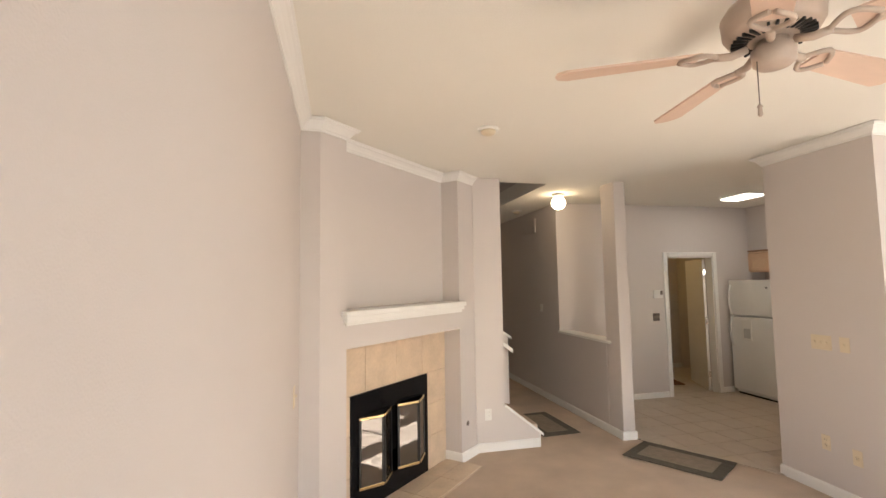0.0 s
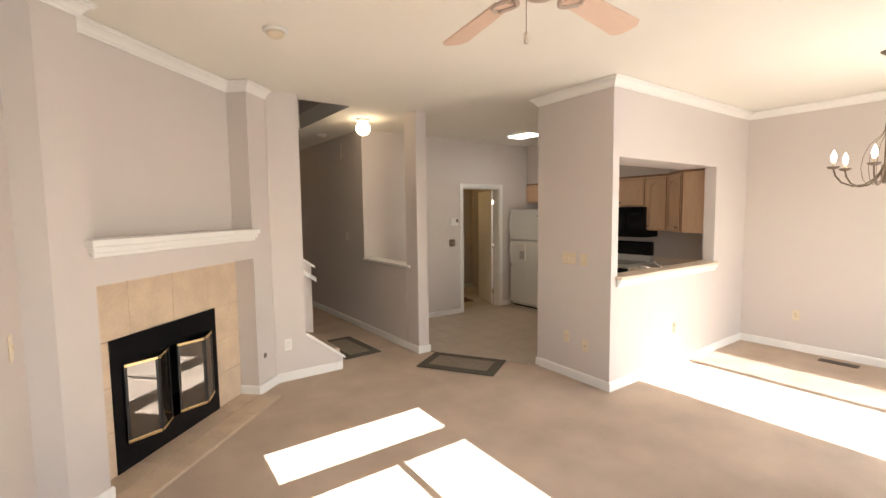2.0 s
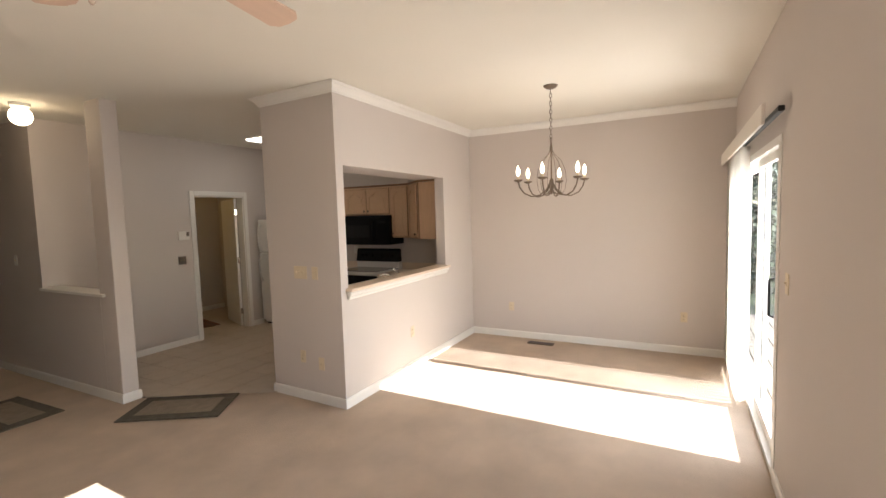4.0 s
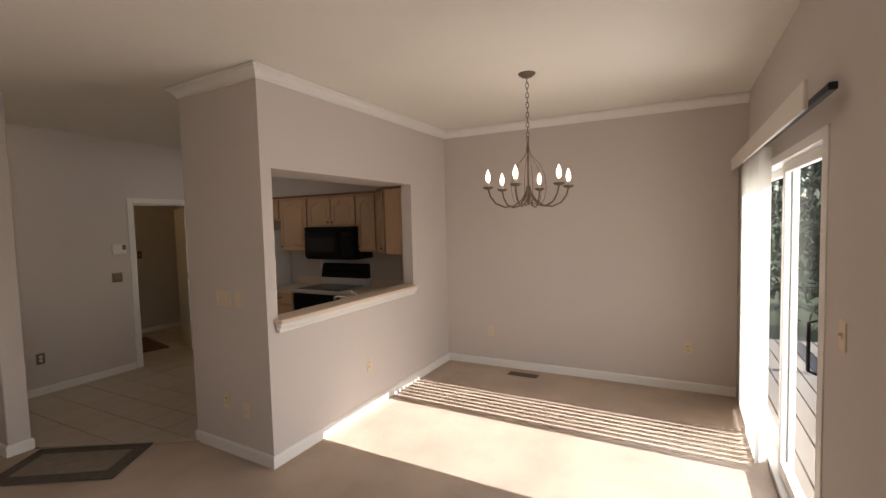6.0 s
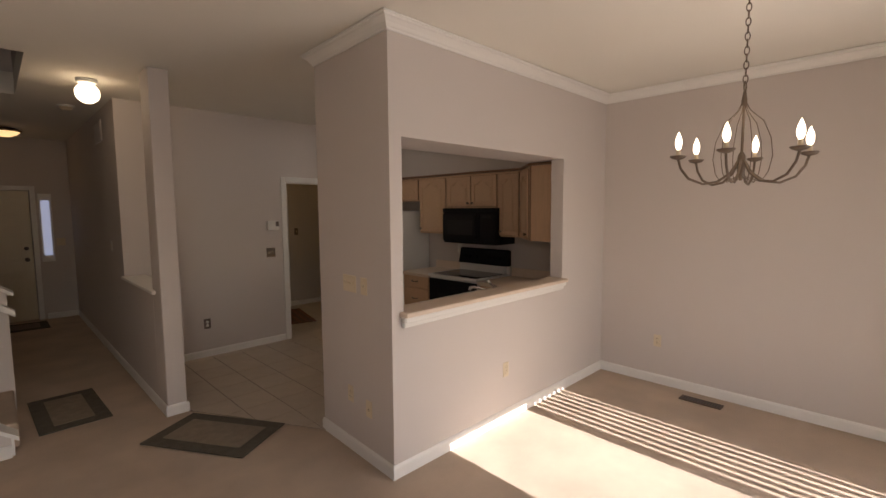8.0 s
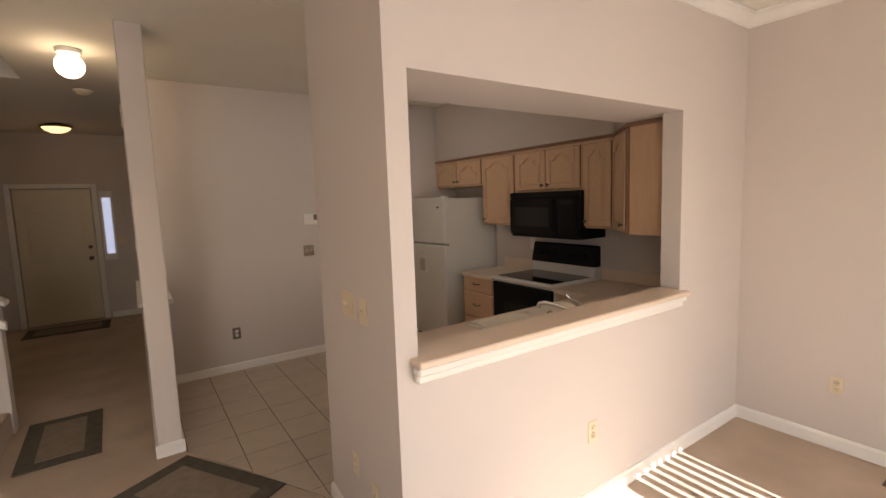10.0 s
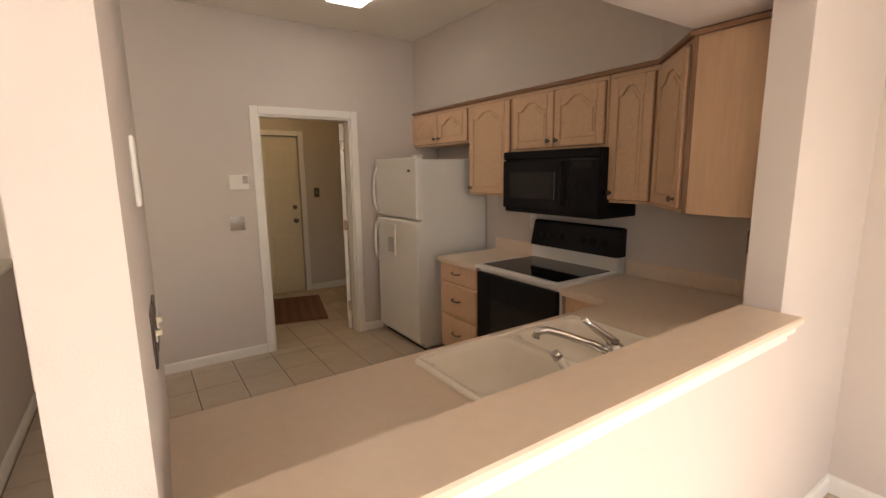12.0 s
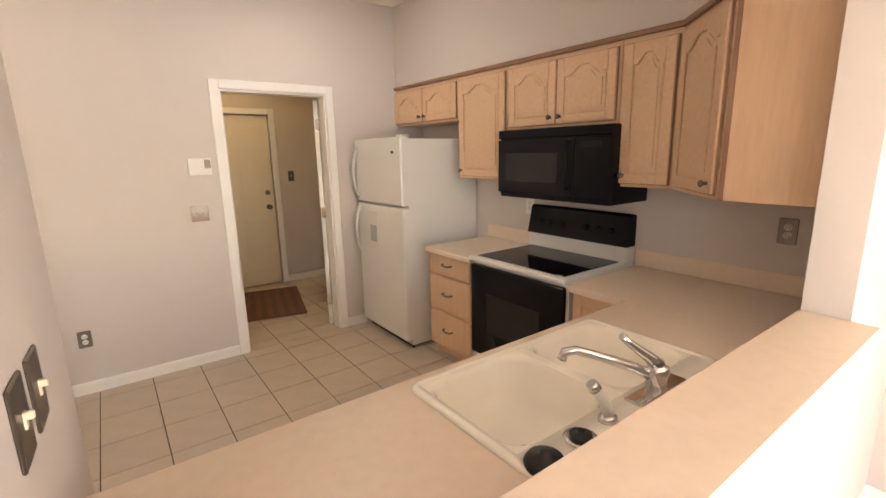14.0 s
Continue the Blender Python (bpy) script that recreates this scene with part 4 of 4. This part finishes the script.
# microwave
mw = thing("microwave", "black over-the-range microwave oven", "microwave")
my0, my1 = 3.885, 4.73
part("body", box(B(), 6.44, 6.80, my0, my1, 1.255, 1.683, 0.005), BLACK, mw)
md2 = part("door", box(B(), 6.418, 6.44, 4.12, my1, 1.285, 1.62, 0.006, 2), BLACK, mw)
part("window", box(B(), 6.4145, 6.42, 4.23, my1 - 0.07, 1.36, 1.54, 0.002), SMOKED, md2, "smoked door window")
part("handle", tube(B(), [(6.42, 4.16, 1.33), (6.395, 4.16, 1.35), (6.395, 4.16, 1.58), (6.42, 4.16, 1.60)], 0.011), BLACK, md2)
cp = part("control_panel", box(B(), 6.418, 6.44, my0, 4.117, 1.285, 1.62, 0.006, 2), BLACK, mw)
part("display", box(B(), 6.4155, 6.419, 3.94, 4.08, 1.565, 1.60), SMOKED, cp)
for i in range(3):
    for j in range(5):
        part("button", box(B(), 6.4162, 6.4185, 3.945 + 0.046 * i, 3.98 + 0.046 * i, 1.335 + 0.043 * j, 1.362 + 0.043 * j), BLACK, cp)
part("vent_grille", box(B(), 6.42, 6.44, my0, my1, 1.628, 1.68, 0.004), BLACK, mw)

# fridge
fr = thing("refrigerator", "white top-freezer refrigerator with ice and water dispenser", "refrigerator")
fy0, fy1 = 5.38, 6.13
part("body", box(B(), 6.11, 6.79, fy0, fy1, 0.03, 1.655, 0.006), APPLIANCE, fr)
part("kick_grille", box(B(), 6.12, 6.14, fy0 + 0.02, fy1 - 0.02, 0.0, 0.07, 0.003), BLACKMATT, fr)
up = part("freezer_door", box(B(), 6.055, 6.126, fy0, fy1, 1.155, 1.67, 0.014, 3), APPLIANCE, fr)
lo = part("fridge_door", box(B(), 6.055, 6.126, fy0, fy1, 0.075, 1.14, 0.014, 3), APPLIANCE, fr)
for dr, z0, z1 in ((up, 1.18, 1.60), (lo, 0.70, 1.12)):
    zz = [z0 + (z1 - z0) * q / 8 for q in range(9)]
    part("handle", tube(B(), [(6.06 - 0.05 * math.sin(math.pi * q / 8) ** 0.6, fy1 - 0.045, zz[q]) for q in range(9)], 0.013, 10), APPLIANCE, dr, "bowed white handle")
part("badge", box(B(), 6.052, 6.056, fy0 + 0.10, fy0 + 0.135, 1.55, 1.57), BLACKMATT, up, "small dark badge")
dsp = part("dispenser", box(B(), 6.048, 6.057, fy0 + 0.38, fy0 + 0.54, 0.80, 1.09, 0.005), WHITEPL, lo, "moulded water dispenser")
part("recess", box(B(), 6.045, 6.049, fy0 + 0.405, fy0 + 0.515, 0.83, 0.97, 0.002), mat("dispenser_grey", (0.45, 0.44, 0.42), 0.4), dsp)
part("hinge_cap", box(B(), 6.07, 6.14, fy0 + 0.01, fy0 + 0.08, 1.67, 1.685, 0.004), WHITEPL, fr)

# ---- plates on the walls ----
def wall_plate(name, at, w, h, material, label, cat, toggles=0, sockets=0, hole=BLACKMATT):
    d = thing(name, label, cat, at)
    part("cover", box(B(), -w / 2, w / 2, -h / 2, h / 2, -0.0005, 0.006, 0.003), material, d)
    for i in range(toggles):
        x = (i - (toggles - 1) / 2) * 0.046
        bm = B()
        box(bm, x - 0.005, x + 0.005, -0.012, 0.012, 0.005, 0.009)
        box(bm, x - 0.004, x + 0.004, 0.0, 0.012, 0.006, 0.018, 0.002)
        part("toggle", bm, IVORY, d)
    for i in range(sockets):
        s = part("socket", lathe(B(), [(0.017, 0.005), (0.017, 0.0075), (0, 0.008)], (0, (i - (sockets - 1) / 2) * 0.039, 0), 16), material if hole is BLACKMATT else hole, d)
        bm = B()
        yc = (i - (sockets - 1) / 2) * 0.039
        for x in (-0.006, 0.006):
            box(bm, x - 0.001, x + 0.001, yc - 0.004, yc + 0.004, 0.0075, 0.0085)
        part("slots", bm, BLACKMATT, s)
    return d


WEST, SOUTH, EASTF = (0, -1), (1, 0), (0, 1)
RETURN_W, RETURN_E = (-0.0495, -0.9988), (0.042, 0.999)
wall_plate("light_switch", face_at(4.0639, 3.26, 1.18, *RETURN_W), 0.165, 0.115, IVORY, "ivory triple switch plate on the wall end", "switch", 3)
wall_plate("light_switch", face_at(4.0550, 3.08, 1.18, *RETURN_W), 0.075, 0.115, IVORY, "ivory single switch plate on the wall end", "switch", 1)
wall_plate("outlet", face_at(4.0649, 3.28, 0.40, *RETURN_W), 0.07, 0.115, IVORY, "ivory outlet on the wall end", "outlet", 0, 2)
wall_plate("outlet", face_at(4.0535, 3.05, 0.36, *RETURN_W), 0.07, 0.115, IVORY, "ivory cable plate on the wall end", "outlet", 0, 1)
wall_plate("outlet", face_at(5.17, YP, 0.41, *SOUTH), 0.07, 0.115, IVORY, "ivory outlet under the pass-through", "outlet", 0, 2)
wall_plate("outlet", face_at(XE, 2.21, 0.41, *WEST), 0.07, 0.115, IVORY, "ivory outlet on the dining wall", "outlet", 0, 2)
wall_plate("outlet", face_at(XE, 0.16, 0.42, *WEST), 0.07, 0.115, IVORY, "ivory outlet on the dining wall", "outlet", 0, 2)
wall_plate("outlet", face_at(1.80, 4.86, 0.36, *SOUTH), 0.07, 0.115, WHITEPL, "white outlet beside the fireplace", "outlet", 0, 2)
wall_plate("outlet", face_at(4.04, YN, 0.385, *SOUTH), 0.075, 0.115, PEWTER, "brushed metal outlet plate in the kitchen", "outlet", 0, 2, WHITEPL)
wall_plate("light_switch", face_at(4.82, YN, 1.15, *SOUTH), 0.115, 0.115, CHROME, "brushed metal double switch plate by the door", "switch", 2, 0)
wall_plate("light_switch", face_at(4.1497, 3.250, 1.220, *RETURN_E), 0.08, 0.12, PEWTER, "dark metal switch plate behind the wall end", "switch", 1)
wall_plate("light_switch", face_at(4.1548, 3.370, 1.215, *RETURN_E), 0.08, 0.12, PEWTER, "dark metal switch plate behind the wall end", "switch", 1)
wall_plate("outlet", face_at(XE, 3.19, 1.165, *WEST), 0.078, 0.122, PEWTER, "cream outlet in a dark metal plate above the worktop", "outlet", 0, 2, WHITEPL)
wall_plate("outlet", face_at(XE, 4.79, 1.15, *WEST), 0.075, 0.12, WHITEPL, "white outlet beside the stove", "outlet", 0, 2)
wall_plate("light_switch", face_at(HX0, 6.73, 1.30, *WEST), 0.075, 0.115, WHITEPL, "white switch plate in the hall", "switch", 1)
wall_plate("light_switch", face_at(4.02, YS, 1.24, -1, 0), 0.075, 0.115, IVORY, "ivory switch plate beside the sliding door", "switch", 1)
wall_plate("light_switch", face_at(XW, 3.05, 1.08, *EASTF), 0.075, 0.115, IVORY, "ivory switch plate beside the fireplace", "switch", 1)
wall_plate("light_switch", face_at(6.13, 8.07, 1.30, *SOUTH), 0.07, 0.12, PEWTER, "dark switch plate by the back door", "switch", 1)
wall_plate("light_switch", face_at(3.13, 10.0, 1.2, *SOUTH), 0.11, 0.115, IVORY, "brass-toned switch plate by the front door", "switch", 2)
th = thing("thermostat", "white wall thermostat with a dark dial window", "thermostat", face_at(4.855, YN, 1.485, *SOUTH))
part("case", box(B(), -0.075, 0.075, -0.058, 0.058, -0.0005, 0.028, 0.005, 2), WHITEPL, th)
part("window", box(B(), 0.03, 0.07, -0.01, 0.05, 0.027, 0.0295), PEWTER, th, "small grey display")
ic = thing("wall_chime", "white chime box high on the wall end", "chime", face_at(4.1510, 3.280, 1.560, *RETURN_E))
part("case", box(B(), -0.035, 0.035, -0.07, 0.07, -0.0005, 0.009, 0.003), WHITEPL, ic)

fv = thing("floor_vent", "brown steel floor register in the carpet", "vent")
part("frame", box(B(), 6.55, 6.66, 1.60, 1.93, -0.004, 0.004, 0.002), mat("vent_brown", (0.12, 0.075, 0.05), 0.5), fv)
for i in range(14):
    part("slot", box(B(), 6.565, 6.645, 1.62 + 0.021 * i, 1.629 + 0.021 * i, 0.003, 0.005), BLACKMATT, fv)
rv = thing("return_vent", "painted return-air grille high on the hall wall", "vent")
part("frame", box(B(), HX0 - 0.012, HX0, 6.85, 7.3, 2.45, 2.68, 0.003), WALL, rv)
for i in range(9):
    part("slat", box(B(), HX0 - 0.016, HX0 - 0.01, 6.87, 7.28, 2.468 + 0.022 * i, 2.478 + 0.022 * i), WALL, rv)

# ---- rugs ----
def bordered_rug(at, w, l, label):
    r = thing("doormat", label, "rug", at, group="patterned mats")
    part("base", box(B(), -w / 2, w / 2, -l / 2, l / 2, -0.004, 0.006, 0.002), RUG_D, r)
    part("field", box(B(), -w / 2 + 0.1, w / 2 - 0.1, -l / 2 + 0.1, l / 2 - 0.1, 0.005, 0.0095), RUG_L, r, "tan woven field")


ra = math.atan2(-0.715, 0.445)
bordered_rug(Matrix.Translation((3.45, 4.19, 0.004)) @ Matrix.Rotation(ra, 4, 'Z'), 0.85, 0.51, "olive and tan bordered mat at the kitchen entry")
bordered_rug(Matrix.Translation((2.72, 5.54, 0.0)) @ Matrix.Rotation(radians(92), 4, 'Z'), 0.85, 0.46, "olive and tan bordered mat in the hall")
bordered_rug(Matrix.Translation((2.4, 9.55, 0.0)), 0.95, 0.55, "dark bordered mat inside the front door")
rr = thing("striped_rug", "rust and brown striped woven rug with fringe by the back door", "rug", Matrix.Translation((5.55, 7.32, 0.012)) @ Matrix.Rotation(radians(-13), 4, 'Z'))
for i in range(12):
    part("stripe", box(B(), -0.312 + 0.052 * i, -0.26 + 0.052 * i, -0.5, 0.5, -0.008, 0.004 + 0.001 * (i % 2)), RUG_R if i % 2 else RUG_B, rr)
for i in range(24):
    part("fringe", tube(B(), [(-0.3 + 0.026 * i, -0.50, 0), (-0.304 + 0.026 * i, -0.54, -0.006)], 0.004, 5), RUG_B, rr)

# ---- floor tiles of kitchen and laundry ----
def clip(poly, px, py, nx, ny):
    """The part of poly on the side of the line to which (nx, ny) points."""
    out = []
    for i, a in enumerate(poly):
        b = poly[(i + 1) % len(poly)]
        da, db = (a[0] - px) * nx + (a[1] - py) * ny, (b[0] - px) * nx + (b[1] - py) * ny
        if da >= 0:
            out.append(a)
        if da * db < 0:
            s = da / (da - db)
            out.append((a[0] + s * (b[0] - a[0]), a[1] + s * (b[1] - a[1])))
    return out


TX, TY = 0.3075, 0.3185
ROOMS = ((HX1 + 0.01, 6.81, 2.95, 6.175), (DX0 + 0.02, DX1 - 0.02, 6.179, 6.315), (3.41, 6.81, 6.319, 8.06))
full = mesh_of("tile", box(B(), 0.003, TX - 0.003, 0.003, TY - 0.003, -0.004, 0.004, 0.0015), TILE)
for x_lo, x_hi, y_lo, y_hi in ROOMS:
    for i in range(-3, 10):
        for j in range(-9, 9):
            x0, y0 = 4.066 + TX * i, 5.40 + TY * j
            q = [(x0 + 0.003, y0 + 0.003), (x0 + TX - 0.003, y0 + 0.003), (x0 + TX - 0.003, y0 + TY - 0.003), (x0 + 0.003, y0 + TY - 0.003)]
            c = q
            for line in ((x_lo, 0, 1, 0), (x_hi, 0, -1, 0), (0, y_lo, 0, 1), (0, y_hi, 0, -1), (HX1, HY, 0.872, 0.489)):
                c = clip(c, *line) if len(c) > 2 else c
            if len(c) < 3:
                continue
            ob = new("tile", full if c == q else mesh_of("tile", prism(B(), [(a - x0, b - y0) for a, b in c], -0.004, 0.004), TILE))
            ob.parent = kf
            ob.location = (x0, y0, 0.001)
